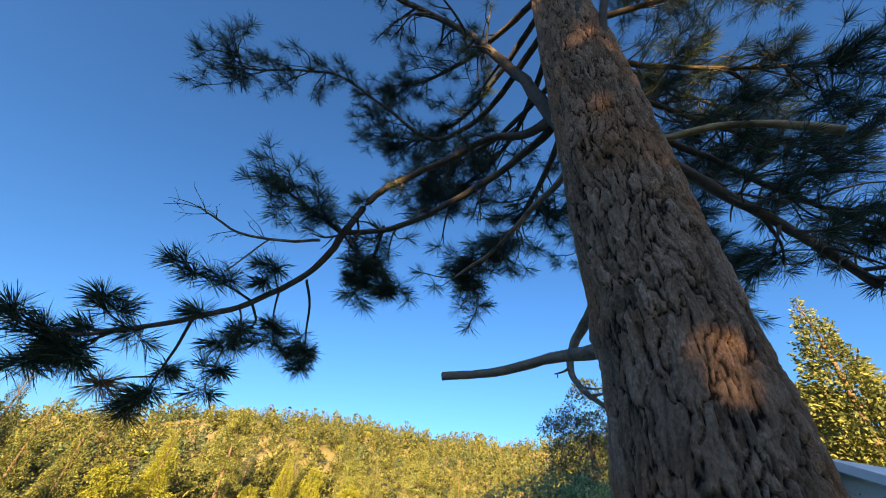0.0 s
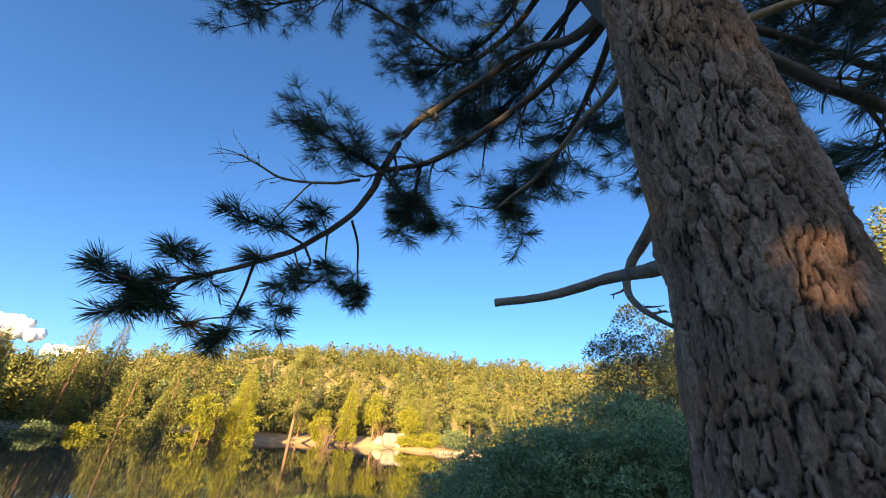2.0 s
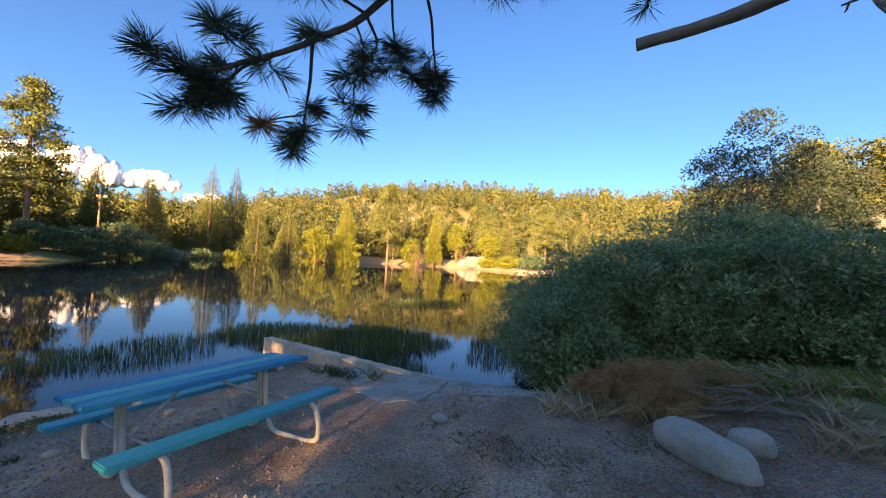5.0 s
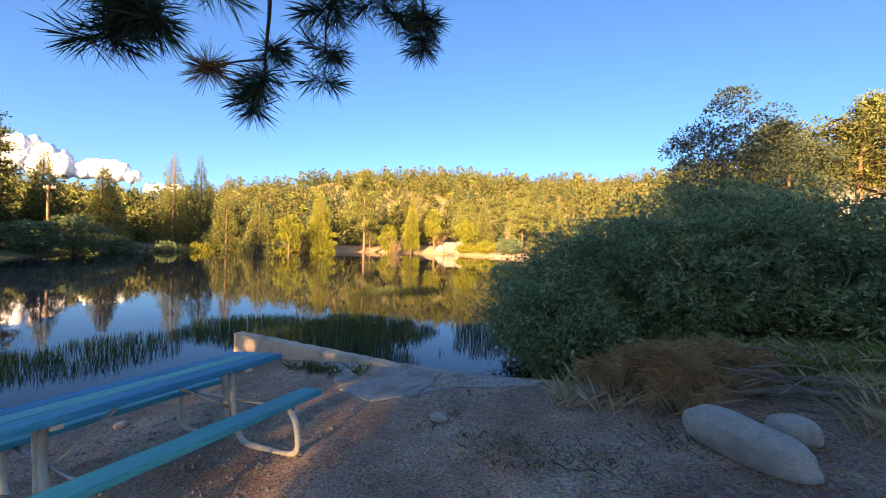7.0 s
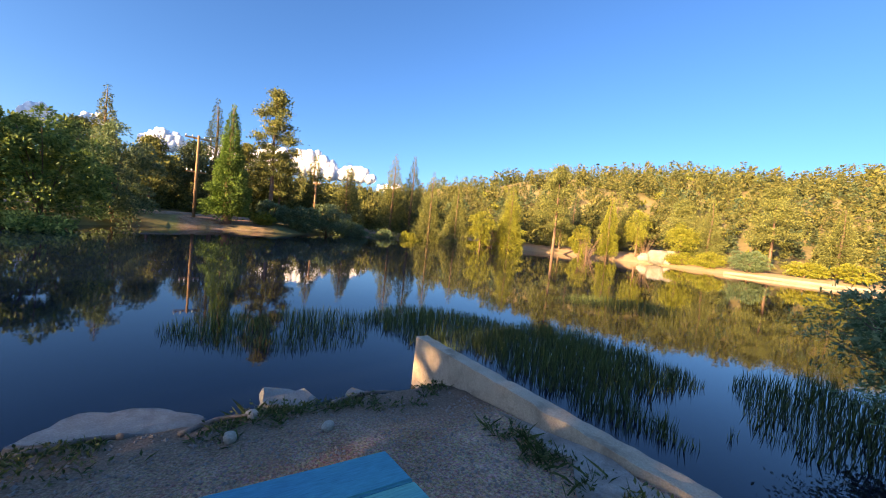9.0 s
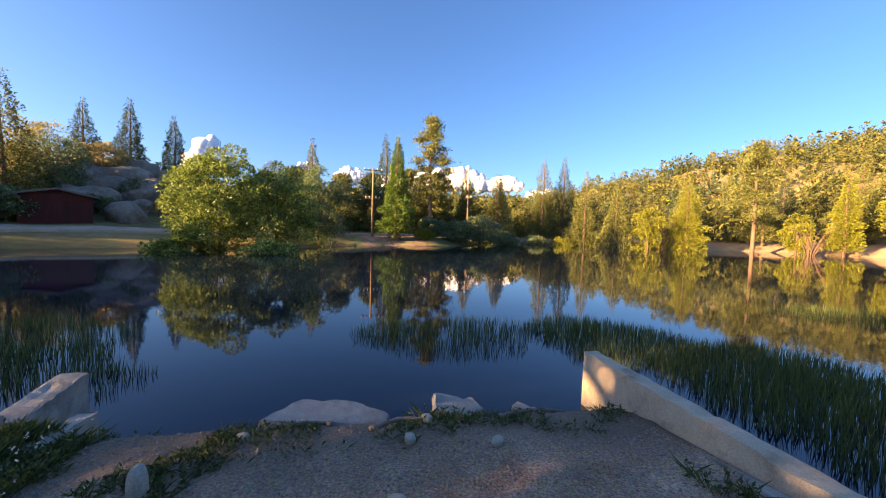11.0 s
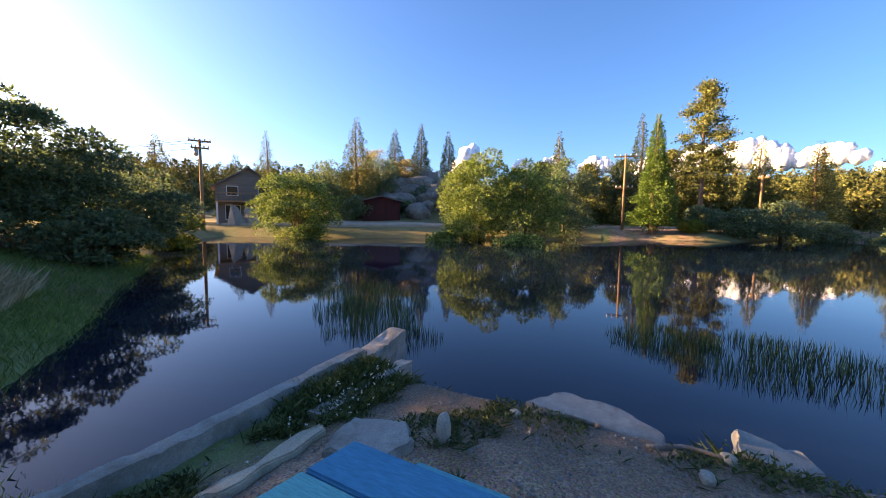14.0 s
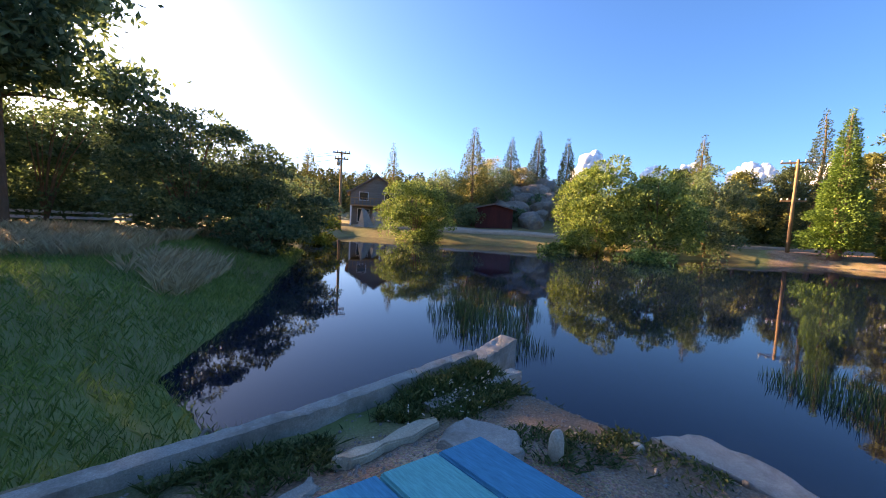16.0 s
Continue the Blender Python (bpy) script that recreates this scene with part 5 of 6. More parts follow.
# ---- lakeside trees ----
G1, G2 = "pines along the far shore", "broadleaf trees along the far shore"
P, D, C = "tall sunlit pine on the far lakeshore", "dark green conifer on the far lakeshore", "slender conifer above the far shore"
for kind, x, y, top, w, lab, mat, n in [
        ("conifer", -57.3, 0.4, 15.9, 2.4, C, M_PINE_DARK, 1500), ("pine", -58.9, 7.8, 19.4, 3.4, "tall pine with a bare lower trunk across the lake", M_PINE, 2000),
        ("conifer", -60.3, -11, 15.3, 2.5, C, M_PINE, 1500), ("conifer", -69.5, 16.3, 13.7, 3.0, P, M_PINE, 1500), ("conifer", -68.5, 31.7, 16.3, 3.6, P, M_PINE, 1800),
        ("conifer", -68.6, 36.1, 16.9, 3.6, D, M_PINE_DARK, 1800), ("conifer", -61.4, 36.8, 13, 3.4, P, M_PINE, 1500), ("conifer", -57.8, 40.7, 11, 3.0, P, M_PINE, 1400),
        ("conifer", -53.5, 50.9, 12, 3.6, P, M_COTTON, 1900), ("pine", -50.7, 60.9, 17.3, 4.4, P, M_PINE, 2000), ("conifer", -45.3, 71.5, 12.7, 2.8, "young yellow-green conifer on the sandy shore", M_COTTON, 1500),
        ("conifer", -41, -35.8, 15.6, 3.4, C, M_PINE, 1600), ("conifer", -60.7, -42.9, 19, 2.8, D, M_PINE_DARK, 1300), ("conifer", -61, -37, 19.4, 2.6, D, M_PINE_DARK, 1300),
        ("conifer", -61.7, -31.5, 17.6, 2.6, D, M_PINE_DARK, 1300), ("conifer", -24.5, -54.5, 11.7, 3.4, P, M_PINE, 1500), ("conifer", -47.4, -63.9, 17.8, 3.0, C, M_PINE, 1300),
        ("conifer", -44.5, -36.5, 8.0, 3.6, D, M_PINE_DARK, 1500), ("conifer", -36, -56, 11, 3.2, D, M_PINE_DARK, 1200), ("conifer", -64.5, 21, 12, 3.0, P, M_PINE, 1400),
        ("pine", -66, 5, 12, 3.2, P, M_PINE, 1400), ("pine", -67, -2, 11, 3.2, D, M_PINE_DARK, 1300), ("pine", -66, 10, 11.5, 3.4, P, M_PINE, 1400), ("conifer", -72, 24, 12.5, 3.0, P, M_PINE, 1400),
        ("pine", -56, -6, 9, 3.0, P, M_PINE, 1300), ("pine", -64, -14, 11, 3.4, D, M_PINE_DARK, 1300), ("conifer", -31, 82, 13, 3.4, P, M_PINE, 1500), ("pine", -22, 84, 15, 4.2, P, M_PINE, 1600),
        ("conifer", -14, 86, 12, 3.2, P, M_PINE, 1400), ("pine", -37, 84, 13, 3.8, P, M_PINE, 1500), ("conifer", -6, 88, 14, 3.4, P, M_PINE, 1500), ("conifer", -55, 68, 13, 3.4, P, M_PINE, 1500),
        ("conifer", -62, 58, 13, 3.2, P, M_PINE, 1500), ("conifer", -49, 80, 15, 3.6, P, M_PINE, 1500), ("conifer", -58, 76, 14, 3.4, D, M_PINE_DARK, 1400),
        ("pine", 24.4, 54.8, 18.9, 4.6, P, M_PINE, 1700), ("pine", 14, 44, 14, 4.0, P, M_PINE, 1600), ("conifer", 18.5, 19.5, 14, 2.6, P, M_PINE, 1800), ("pine", 32, 46, 17, 4.5, P, M_PINE, 1500),
        ("pine", 8, 60, 13, 4.0, P, M_PINE, 1500), ("conifer", 14.6, 37, 9, 1.8, D, M_PINE_DARK, 1100), ("pine", 22, 30, 12, 3.6, P, M_PINE, 1500), ("pine", 27, 22, 13, 4, P, M_PINE, 1300)]:
    g = float(land(x, y)[0])
    tree(kind, x, y, max(4.0, top - g), w * (1.02 if kind == "pine" else 1.25), lab, mat, int(n * 6.4), 0.29, G1)

# the pointed evergreen beside the pole
tree("conifer", -48.3, 2.0, 13.9, 3.2, "dense pointed bright green evergreen at the water's edge", M_CYPRESS, 26000, 0.25, z=-0.5, trunk=0.42, name="cypress_tree")
for x, y, h, w, lab, mat, n in [
        (-54.4, -36.3, 5.6, 3.4, "rounded olive-tan tree on the rocky knoll", M_TANLEAF, 2600), (-48, 66, 8, 2.4, "yellow-green broadleaf tree on the far shore", M_COTTON, 2200),
        (-42.5, 77.5, 10, 2.8, "yellow-green broadleaf tree on the far shore", M_COTTON, 2400), (-54.5, 44.5, 8.5, 2.8, "yellow-green broadleaf tree on the far shore", M_COTTON, 2200), (-34, 78, 8, 3, "yellow-green broadleaf tree on the far shore", M_COTTON, 2200)]:
    tree("leafy", x, y, h, w, lab, mat, int(n * 2.4), 0.27, G2, name="broadleaf_tree")
tree("leafy", 6.7, 20.3, 9.3, 3.0, "grey-green oak standing behind the willow thicket", M_OAK, 15000, 0.13, z=0.4, name="oak_tree")
tree("leafy", 9.2, 21.8, 7.8, 2.6, "grey-green oak standing behind the willow thicket", M_OAK, 10000, 0.13, z=0.6, name="oak_tree")
tree("leafy", 12.5, 24, 5.4, 3.2, "sunlit olive broadleaf tree beside the oaks", M_FOREST, 9000, 0.17, name="broadleaf_tree")
# shade trees on the south side; the last two pines are unseen shadow casters
tree("pine", 3.0, -22.0, 17, 5.2, "tall dark pine among seen and added shade trees on the grassy bank", M_DARKSHRUB, 36000, 0.34, z=-0.2, trunk=0.42, name="pine_tree")
tree("leafy", 7.2, -24.5, 12, 4.6, "dark spreading broadleaf tree against the bright sky", M_DARKSHRUB, 18000, 0.21, z=-0.2, name="broadleaf_tree")
tree("pine", 8.5, -21.0, 17, 5.0, "tall dark pine among seen and added shade trees on the grassy bank", M_DARKSHRUB, 9000, 0.48, name="pine_tree")
tree("pine", 15.5, -23.0, 18, 5.4, "tall dark pine among seen and added shade trees on the grassy bank", M_DARKSHRUB, 6000, 0.45, name="pine_tree")

for x, y, w, d, h, lab, mat, n in [(-33.0, -13.4, 4.2, 4.2, 9.4, "broad green willow tree leaning over the water", M_TREEWILLOW, 9000), (-34.0, -9.0, 4.0, 3.8, 7.8, "broad green willow tree leaning over the water", M_TREEWILLOW, 7000), (-40.5, -6.6, 3.6, 3.4, 8.6, "darker green broadleaf tree by the lake", M_SHRUB, 6000), (-24.8, -29.6, 4.1, 3.8, 7.6, "rounded bright green willow tree by the lake", M_TREEWILLOW, 8000)]:
    shrub(x, y, w, d, h, lab, mat, int(n * 2.6), 0.23, G2, name="willow_tree", lobes=110)
# dense row added south, mostly out of view, to block the low sun
for x, y, h in [(11.2, -27, 13), (15, -30, 14), (19, -30, 15), (25, -29, 15), (1.0, -30, 6)]:
    shrub(x, y, 4.6, 3.0, h, "dense dark tree added on the south bank to cast shade", M_DARKSHRUB, 9000, 0.42, "dark trees on the south bank", name="broadleaf_tree")
for x, y, h, mat in [(-38, -38, 8, M_DARKSHRUB), (-47, -36.5, 8.5, M_SHRUB), (-34.5, -41, 7, M_DARKSHRUB), (-50, -40, 9, M_TANLEAF), (-52, -26, 6, M_SHRUB)]:
    shrub(x, y, 3.4, 3.0, h, "shaded broadleaf tree below the rocky knoll", mat, 9000, 0.24, "trees below the rocky knoll", name="broadleaf_tree")
S = "blue-green willow shrub at the water's edge"
GS = "shrubs round the lake"
for x, y, w, d, h, lab, mat, n in [
        (-51.5, 7.2, 2.4, 2.0, 3.2, S, M_SHRUB, 1800), (-51.5, 11.0, 2.8, 2.4, 3.6, S, M_SHRUB, 2000), (-54, 15.0, 4.0, 3.2, 4.9, S, M_SHRUB, 2800), (-57, 19.5, 3.2, 2.6, 3.6, S, M_SHRUB, 2000),
        (-61.0, 27.2, 2.6, 2.2, 2.9, S, M_SHRUB, 1500), (-49.5, 6.0, 1.6, 1.4, 1.4, "yellowish low shrub on the spit", M_COTTON, 900), (-12.3, -27.2, 2.2, 1.8, 3.2, "bright lime-green shrub at the water's edge", M_COTTON, 2600),
        (-57, 44, 2.6, 2, 2.6, "yellow-green shrub on the far shore", M_COTTON, 1500), (-58.5, 49, 2.6, 2, 2.6, "yellow-green shrub on the far shore", M_COTTON, 1500), (-33, 77, 3.4, 2, 2.6, "yellow-green shrub on the far shore", M_COTTON, 1800),
        (-28, 76.5, 2.6, 2, 2.8, "yellow-green shrub on the far shore", M_COTTON, 1600), (-22.5, 76, 3.0, 2.4, 3.6, "dark green shrub on the far shore", M_SHRUB, 2000), (-16, 78, 2.6, 2, 2.6, "yellow-green shrub on the far shore", M_COTTON, 1500),
        (-11, 79, 2.6, 2, 2.8, "yellow-green shrub on the far shore", M_COTTON, 1500), (-47, -9, 2.8, 2.2, 3.8, S, M_SHRUB, 1800), (-51, -30.5, 2.2, 2, 3, "dark shrub among the boulders", M_SHRUB, 1400), (-45, -31, 2.4, 2.0, 2.2, "dark shrub among the boulders", M_SHRUB, 1400),
        (-42.5, -35.5, 2.8, 2.4, 4.6, "dark shrub beside the red shed", M_DARKSHRUB, 3000), (-38.5, -33.5, 2.2, 2.0, 3.6, "dark shrub beside the red shed", M_SHRUB, 2200), (-46, -38.5, 3.4, 2.8, 6.0, "olive shrub on the rocky knoll", M_TANLEAF, 2600), (-66, 40, 3, 2.4, 3, "yellow-green shrub on the far shore", M_COTTON, 1500), (-62, 33, 2.4, 2, 2.8, "yellow-green shrub on the far shore", M_COTTON, 1500), (-31, -16, 2.4, 2, 2.2, "low green shrub overhanging the water", M_TREEWILLOW, 1800), (-29.5, -8.5, 2.4, 2, 2.4, "low green shrub overhanging the water", M_TREEWILLOW, 1800),
        (-3.0, -20.5, 3.8, 3.2, 6.2, "dense dark green shrub on the shaded bank", M_DARKSHRUB, 17000), (-6.0, -20.2, 3.4, 3.2, 4.9, "dense dark green shrub on the shaded bank", M_DARKSHRUB, 15000), (-8.2, -23.0, 3.2, 2.8, 4.0, "dense dark green shrub on the shaded bank", M_DARKSHRUB, 11000),
        # shrubs at x 5.6 and 11 are unseen, added to stop low sun rays
        (1.8, -26, 3.8, 3.0, 6.8, "dense dark green shrub on the shaded bank", M_DARKSHRUB, 5000), (-5.4, -17.6, 1.8, 1.6, 2.2, "dense dark green shrub on the shaded bank", M_DARKSHRUB, 4500), (5.6, -26.5, 4.0, 2.0, 6.2, "dark green shrub behind the meadow, among seen and added shade plants", M_DARKSHRUB, 11000), (11, -24, 4.0, 2.0, 5.5, "dark green shrub behind the meadow, among seen and added shade plants", M_DARKSHRUB, 9000), (6, -30, 5, 3.4, 3.4, "dark green shrub behind the meadow, among seen and added shade plants", M_DARKSHRUB, 4000), (-14, -46, 6, 4, 5, "dark green shrub behind the meadow, among seen and added shade plants", M_DARKSHRUB, 3000)]:
    shrub(x, y, w, d, h, lab, mat, int(n * (1.2 if mat is M_DARKSHRUB else 2.6)), 0.18 if mat is M_DARKSHRUB else 0.25, GS)


def bare_shrub(x, y, h):
    z = gz(x, y)
    t = []
    for i in range(26):
        a, q = U(0, 6.28), U(0.1, 0.5)
        e = (math.cos(a) * h * q, math.sin(a) * h * q, h * U(0.6, 1.0))
        t.append(tube(spline([(0, 0, 0), (e[0] * 0.4, e[1] * 0.4, e[2] * 0.55), e], 6), [0.035, 0.01], 4))
    thing("bare_shrub", "leafless reddish-tan shrub on the far shore", "shrub", pose(x, y, z), data=np_mesh("bare_shrub", *join(t), M_TRUNK_FAR, True))


for args in [(-56, 48, 6.5), (-45, 64.5, 7), (-40, 76.5, 6), (-57.5, 51, 5.5)]:
    bare_shrub(*args)
far_woods()


# ---- rocks, road, buildings ----
def outcrop():
    meshes = [rock_mesh("boulder", (1, 1, 0.85), M_ROCK, 30 + i, 4, 0.55) for i in range(5)]
    spots = []
    for i in range(120):
        x, y = rng.normal(-55, 6.5), rng.normal(-35, 4.8)
        if x > -43:
            continue
        spots.append((x, y, U(0.8, 2.2)))
    spots += [(-56, -40.5, 2.8), (-54, -39, 2.6), (-58.5, -37, 2.6), (-54, -33, 2.8), (-52.5, -31, 2.5), (-51, -28.5, 2.3), (-57, -34, 3.0), (-50, -37, 2.4)]
    for i, (x, y, s) in enumerate(spots):
        ob = thing("boulder", "weathered tan granite boulder on the rocky knoll", "boulder", pose(x, y, gz(x, y) + s * 0.35, U(-20, 20), U(-20, 20), U(0, 360)), "boulders of the rocky knoll", data=meshes[i % 5])
        ob.scale = (s * U(0.8, 1.3), s, s * U(0.75, 1.2))
    pale = [rock_mesh("pale_boulder", (1, 1, 0.9), M_WHITEROCK, 60 + i, 3, 0.3) for i in range(3)]
    for i, (x, y, z, s) in enumerate([(-37.5, 77.0, None, 1.9), (-39.8, 77.2, None, 1.2), (-35.8, 78.2, None, 1.5), (-40.4, 76.4, None, 0.8), (-35.4, 76.6, None, 0.7)]):
        ob = thing("pale_boulder", "pale sunlit granite boulder", "boulder", pose(x, y, gz(x, y) + s * 0.6 + (1.2 if y > 100 else 0), 0, 0, i * 70), "pale boulders", data=pale[i % 3])
        ob.scale = (s, s, s)


outcrop()


def ribbon(name, pts, width, label, mat, lift=0.06, category="road"):
    p = spline([(x, y, 0) for x, y in pts], 60)
    t = unit(np.gradient(p, axis=0))
    s = np.stack([-t[:, 1], t[:, 0], 0 * t[:, 0]], -1) * width / 2
    rows = []
    for k in (-1, -0.33, 0.33, 1):
        q = p + s * k
        q[:, 2] = land(q[:, 0], q[:, 1]) + lift + 0.05 * (1 - abs(k))
        rows.append(q)
    V = np.stack(rows, 1)
    low = V.copy()
    low[:, :, 2] -= 0.3
    V = np.concatenate([low[:, :1], V, low[:, -1:]], 1)
    n, m = V.shape[:2]
    i, j = np.meshgrid(np.arange(n - 1), np.arange(m - 1), indexing="ij")
    F = np.stack([i * m + j, (i + 1) * m + j, (i + 1) * m + j + 1, i * m + j + 1], -1).reshape(-1, 4)
    thing(name, label, category, kind="structure", data=np_mesh(name, V.reshape(-1, 3), F, mat, True))


ribbon("road", [(-27, -44), (-33, -34), (-38.5, -24), (-42, -15), (-48, -8), (-55, -2), (-60, 8)], 3.4, "pale dirt road along the far bank", M_ROAD, 0.25)
ribbon("path", [(-70, 46), (-76, 50), (-84, 56), (-95, 62)], 3.0, "pale dirt track climbing into the woods", M_ROAD, 0.1)


def dam():
    pts = spline([(-25, 74.2, 0), (-16, 74.5, 0), (-8, 76.5, 0)], 24)
    V, F = tube(pts + (0, 0, WATER + 0.15), [0.34], 4)
    thing("low_dam_wall", "low pale concrete kerb along the far shore", "kerb", kind="structure", data=np_mesh("low_dam_wall", V, F, M_ROAD))


dam()


def utility_pole(x, y, h, z, arms, label, turn=0, lamp=False, r=0.16):
    t = thing("utility_pole", label, "utility pole", pose(x, y, z, 0, 0, turn), "utility poles round the lake")
    part("pole", np_mesh("pole", *tube(np.array([(0, 0, -0.5), (0, 0, h * 0.5), (0, 0, h)]), [r * 1.15, r, r * 0.75], 10), M_POLE, True), None, t)
    for zz, half in arms:
        arm = part("crossarm", box_bm(-half, half, 0.12, 0.24, zz - 0.08, zz + 0.08, 0.01), M_POLE, t)
        for k in (-0.9, -0.45, 0.45, 0.9):
            part("insulator", np_mesh("insulator", *tube(np.array([(k * half, 0.18, zz + 0.08), (k * half, 0.18, zz + 0.2), (k * half, 0.18, zz + 0.3)]), [0.05, 0.08, 0.03], 8), M_METAL_WHITE, True), None, arm)
    return t


utility_pole(-50, -1.2, 9.6, -0.2, [(9.3, 1.3), (5.5, 1.0)], "sunlit orange-brown wooden utility pole at the water's edge", 100)
pl = utility_pole(-21.8, -40.1, 8.9, 0.2, [(8.7, 1.0), (8.0, 0.8)], "wooden utility pole with crossarms beside the house", -28)
utility_pole(-63.5, 15.2, 7.5, gz(-63.5, 15.2), [(7.2, 0.8)], "distant wooden utility pole among the trees", 30)
part("transformer", np_mesh("transformer", *tube(np.array([(0.35, 0, 7.2), (0.35, 0, 7.25), (0.35, 0, 7.9), (0.35, 0, 7.95)]), [0.1, 0.2, 0.2, 0.08], 12), M_STEEL, True), None, pl)
for k, dz in ((-0.6, 8.9), (0.6, 8.9), (0.0, 8.2)):
    w = spline([(-21.8 + k, -40.1, dz), (-14, -47, dz - 1.6), (-5, -56, dz - 1.4)], 14)
    thing("power_line", "dark sagging overhead wire", "wire", group="overhead wires", data=np_mesh("power_line", *tube(w, [0.02], 4), M_WIRE))
    w = spline([(-50, -1.2 + k, 9.3), (-58, 6.5, 7.6), (-63.5, 15.2, gz(-63.5, 15.2) + 7.3)], 14)
    thing("power_line", "dark sagging overhead wire", "wire", group="overhead wires", data=np_mesh("power_line", *tube(w, [0.015], 4), M_WIRE))


def gable(w, d, h0, h1, over=0.5, thick=0.18):
    """Two roof slopes over a w by d plan, ridge along y."""
    out = []
    for s in (-1, 1):
        bm = bmesh.new()
        q = [(s * (w / 2 + over), -d / 2 - over, h0 - over * (h1 - h0) / (w / 2)), (s * (w / 2 + over), d / 2 + over, h0 - over * (h1 - h0) / (w / 2)), (0, d / 2 + over, h1), (0, -d / 2 - over, h1)]
        lo = [bm.verts.new(p) for p in q]
        hi = [bm.verts.new((p[0], p[1], p[2] + thick)) for p in q]
        bm.faces.new(lo), bm.faces.new(hi[::-1])
        for k in range(4):
            bm.faces.new((lo[k], hi[k], hi[(k + 1) % 4], lo[(k + 1) % 4]))
        bmesh.ops.recalc_face_normals(bm, faces=bm.faces[:])
        out.append(bm)
    return out


def house(x, y, z, turn, w, d, h0, h1, label, wall, roof, windows, balcony=True, name="house"):
    t = thing(name, label, "house", pose(x, y, z, 0, 0, turn))
    bm = bmesh.new()
    prof = [(-w / 2, -1.5), (w / 2, -1.5), (w / 2, h0), (0, h1), (-w / 2, h0)]
    f = bm.faces.new([bm.verts.new((px, -d / 2, pz)) for px, pz in prof])
    ex = bmesh.ops.extrude_face_region(bm, geom=[f])
    for v in ex["geom"]:
        if isinstance(v, bmesh.types.BMVert):
            v.co.y += d
    bmesh.ops.recalc_face_normals(bm, faces=bm.faces[:])
    part("wall", bm, wall, t)
    for bm in gable(w, d, h0, h1):
        part("roof", bm, roof, t)
    for wx, wz, ww, wh in windows:
        win = part("window", box_bm(wx - ww / 2, wx + ww / 2, -d / 2 - 0.04, -d / 2 + 0.02, wz - wh / 2, wz + wh / 2), M_GLASS, t)
        for a, b, c, e in ((-ww / 2 - 0.08, -ww / 2, -wh / 2 - 0.08, wh / 2 + 0.08), (ww / 2, ww / 2 + 0.08, -wh / 2 - 0.08, wh / 2 + 0.08), (-ww / 2, ww / 2, wh / 2, wh / 2 + 0.08), (-ww / 2, ww / 2, -wh / 2 - 0.08, -wh / 2)):
            part("frame", box_bm(wx + a, wx + b, -d / 2 - 0.07, -d / 2 + 0.02, wz + c, wz + e), M_TRIM, win)
    if balcony:
        part("balcony", box_bm(-w / 2, w * 0.1, -d / 2 - 1.8, -d / 2, 2.5, 2.7), M_POLE, t)
        for k in range(9):
            px = -w / 2 + 0.1 + k * (w * 0.6 - 0.2) / 8
            part("baluster", box_bm(px - 0.04, px + 0.04, -d / 2 - 1.76, -d / 2 - 1.68, 2.7, 3.6), M_POLE, t)
        part("handrail", box_bm(-w / 2, w * 0.1, -d / 2 - 1.8, -d / 2 - 1.64, 3.6, 3.7), M_POLE, t)
        for px in (-w / 2 + 0.15, w * 0.1 - 0.15):
            part("post", box_bm(px - 0.1, px + 0.1, -d / 2 - 1.75, -d / 2 - 1.55, -1, 2.5), M_TRIM, t)
    return t


house(-33.0, -49.0, 0.5, 148, 7.6, 8.0, 4.6, 7.0, "two-storey brown-grey wooden house with a gabled brown roof and balcony", M_SIDING, M_ROOF, [(-1.9, 4.0, 1.2, 1.1), (1.7, 4.0, 1.1, 1.1), (-1.9, 1.2, 1.6, 1.8), (1.9, 1.2, 1.0, 1.1)])
house(-41.0, -31.5, gz(-41, -31.5), 128, 5.0, 3.6, 2.3, 2.9, "small dark red wooden shed under the trees", M_SHED, M_ROOF, [], False, "shed")
house(22.5, 57.0, gz(22.5, 57) + 0.2, -20, 8, 7, 4.0, 6.0, "distant grey house half hidden by trees", M_SIDING, M_ROOF, [(-1.8, 2.6, 1.2, 1.2), (1.8, 2.6, 1.2, 1.2)], False)
house(12.6, 9.2, gz(12.6, 9.2), -60, 5.0, 6.0, 2.3, 3.4, "pale blue-grey shed roof beyond the pine", M_METAL_WHITE, M_METAL_WHITE, [], False, "shed")


def guard_rail():
    t = thing("guard_rail", "pale metal guard rail behind the meadow", "guard rail", pose(0, 0, 0))
    for zz in (0.35, 0.62):
        part("rail", box_bm(-2.0, 8.0, -26.05, -25.95, 0.25 + zz, 0.25 + zz + 0.13, 0.01), M_METAL_WHITE, t)
    for k in range(6):
        part("post", box_bm(-1.8 + k * 1.9, -1.68 + k * 1.9, -26.15, -26.05, -0.6, 1.0), M_TWIG, t)


guard_rail()


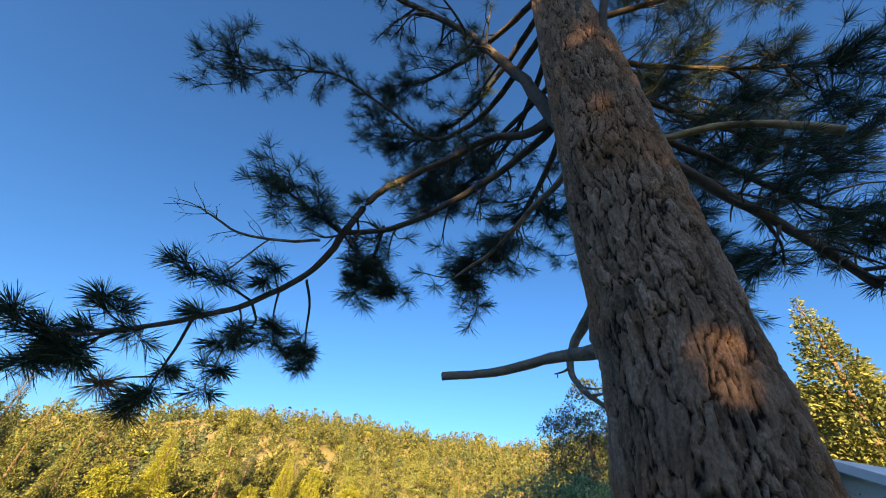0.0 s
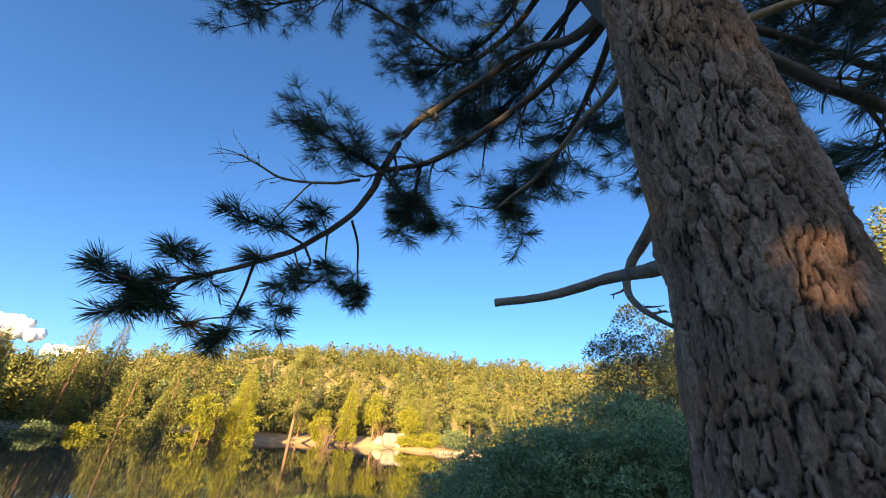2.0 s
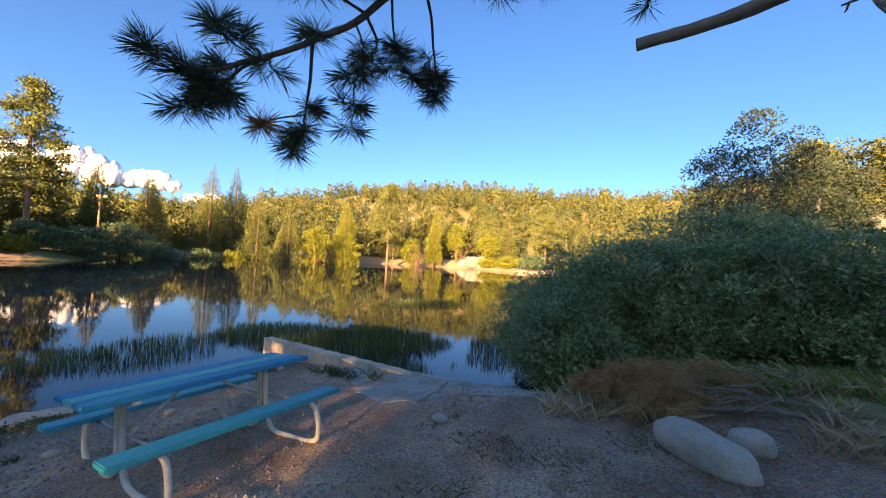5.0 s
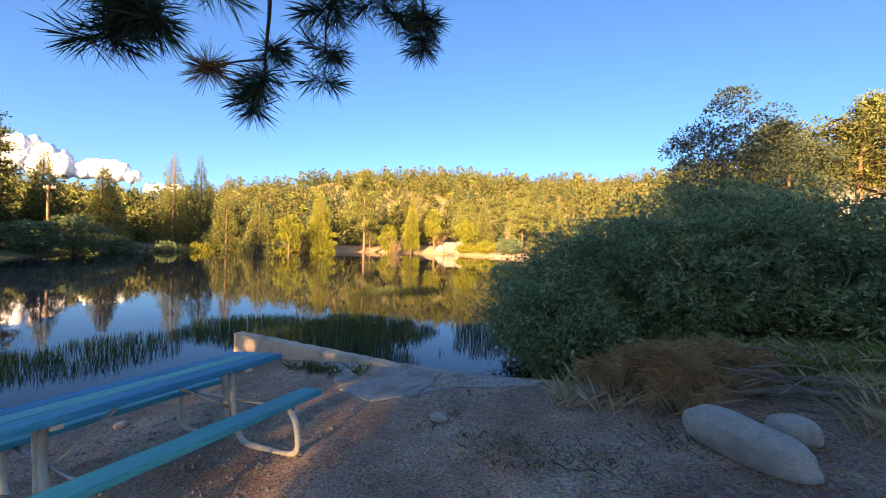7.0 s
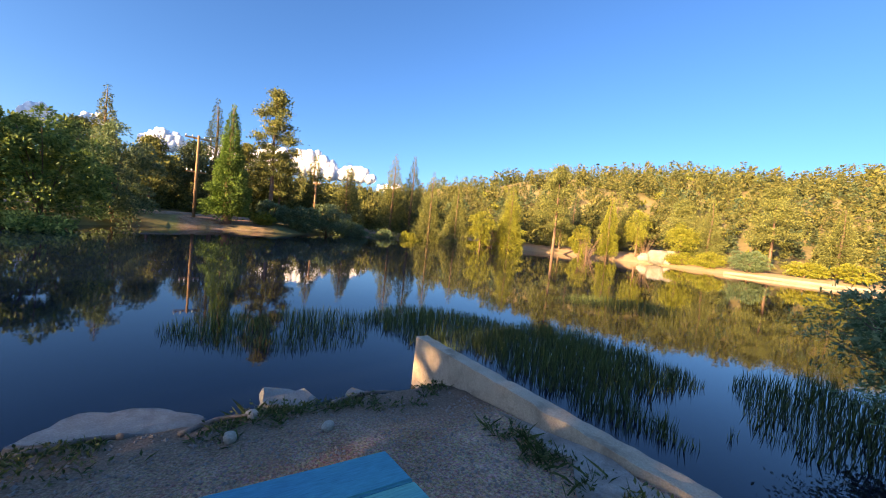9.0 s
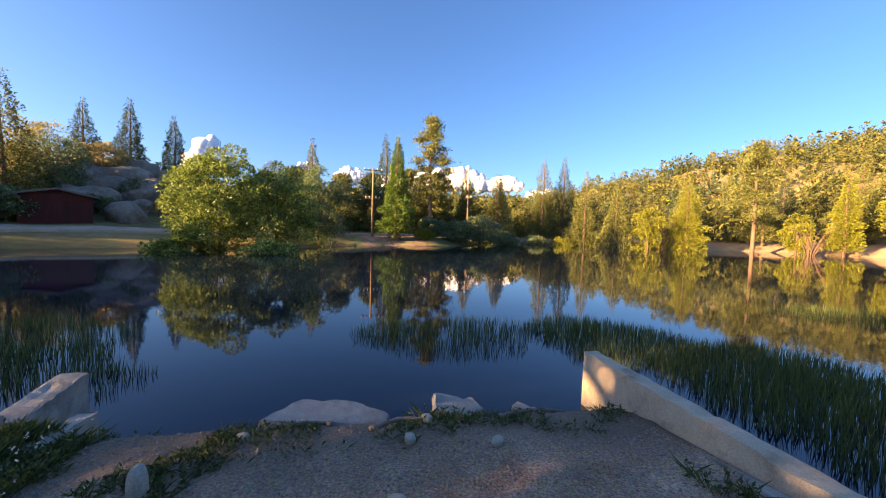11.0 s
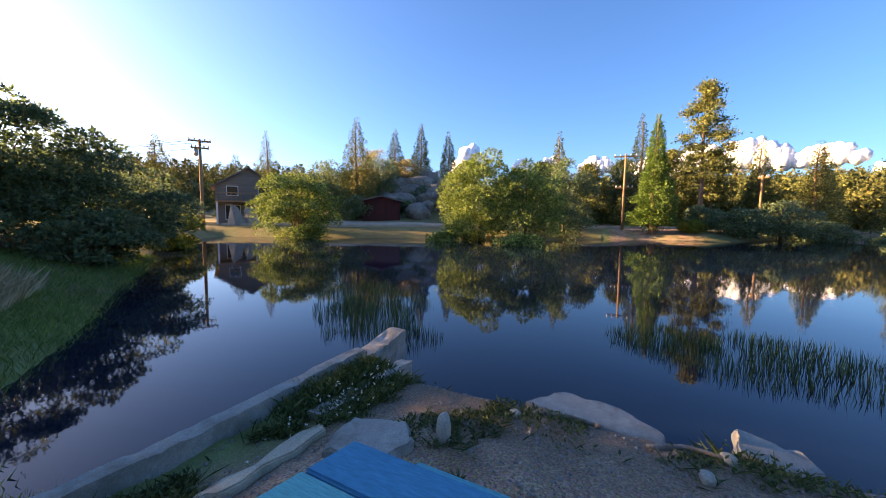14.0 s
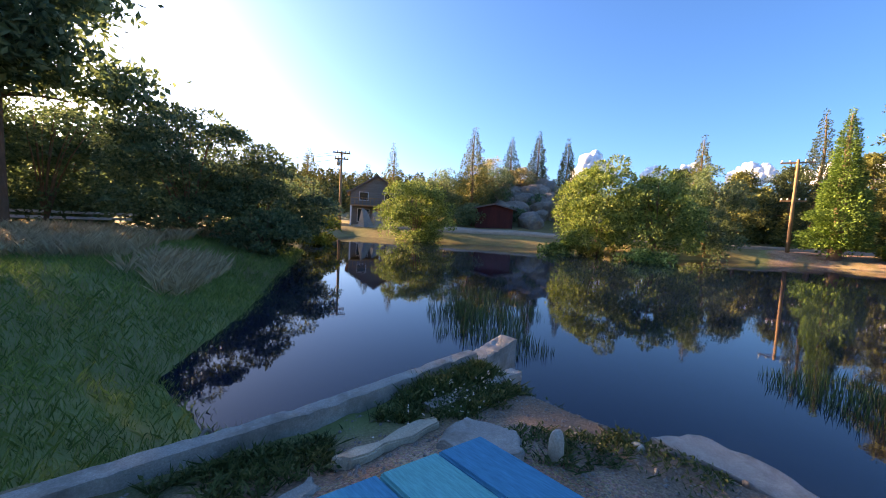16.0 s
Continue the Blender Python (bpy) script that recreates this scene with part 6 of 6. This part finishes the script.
def canvas(x, y, w, h):
    z = gz(x, y)
    pts = np.array([(-w / 2, 0, 0), (w / 2, 0, 0), (w * 0.3, 0.4, h), (-w * 0.25, 0.3, h * 0.85), (-w / 2, 1.6, 0), (w / 2, 1.6, 0)]) + (x, y, z)
    bm = bmesh.new()
    for p in pts:
        bm.verts.new(p)
    bmesh.ops.convex_hull(bm, input=bm.verts[:])
    me = bpy.data.meshes.new("covered_boat")
    bm.to_mesh(me)
    bm.free()
    me.materials.append(M_BEIGE)
    thing("covered_boat", "beige canvas-covered boat parked by the house", "boat", group="covered boats by the house", data=me)


for args in [(-28.5, -42.5, 1.9, 2.3), (-26.8, -42.8, 1.6, 2.6), (-30.3, -41.5, 1.8, 1.8)]:
    canvas(*args)


# ---- clouds ----
def cloud(az, el, w, h, dist=3200):
    """A heap of billows, lit by the sun."""
    a = radians(az)
    c = np.array([-math.sin(a) * dist, math.cos(a) * dist, math.tan(radians(el)) * dist])
    side = np.array([math.cos(a), math.sin(a), 0])
    wm, hm = math.tan(radians(w)) * dist, math.tan(radians(h)) * dist
    bm = bmesh.new()
    for i in range(64):
        u = U(-0.75, 0.75)
        v = U(0, 1) * math.sqrt(max(0.04, 1 - (u / 0.78) ** 2)) * U(0.5, 1)
        p = c + side * u * wm * 0.5 + np.array([0, 0, v * hm * 0.8])
        r = hm * U(0.12, 0.3) * (1.1 - 0.4 * v)
        bmesh.ops.create_icosphere(bm, subdivisions=2, radius=r, matrix=Matrix.Translation(p))
    P = np.array([v.co for v in bm.verts])
    q = (fbm(P / (hm * 0.22), 4, 201) - 0.5)[:, None] * hm * 0.3
    out = unit(P - (c - (0, 0, hm)))
    for v, n in zip(bm.verts, P + out * q):
        v.co = n
    for f in bm.faces:
        f.smooth = True
    me = bpy.data.meshes.new("cloud")
    bm.to_mesh(me)
    bm.free()
    me.materials.append(M_CLOUD)
    thing("cloud", "white billowing cumulus cloud above the horizon", "cloud", group="cumulus clouds", kind="stuff", data=me)


M_CLOUD = surface("cloud_white", (0.86, 0.86, 0.88), (0.9, 0.9, 0.92), 0.01, 1.0, 0, 0.05, spec=0.0)
for args in [(113, 7.2, 5.0, 5.0), (105.6, 7.2, 2.6, 2.2), (101.3, 7.4, 3.2, 2.0), (95, 6.8, 5.5, 2.6), (88, 6.4, 6, 2.6), (83, 6.4, 6.0, 3.6), (77.5, 6.6, 8.0, 3.8), (71.5, 6.4, 7.0, 2.6), (66, 5.2, 5, 1.6)]:
    cloud(*args)
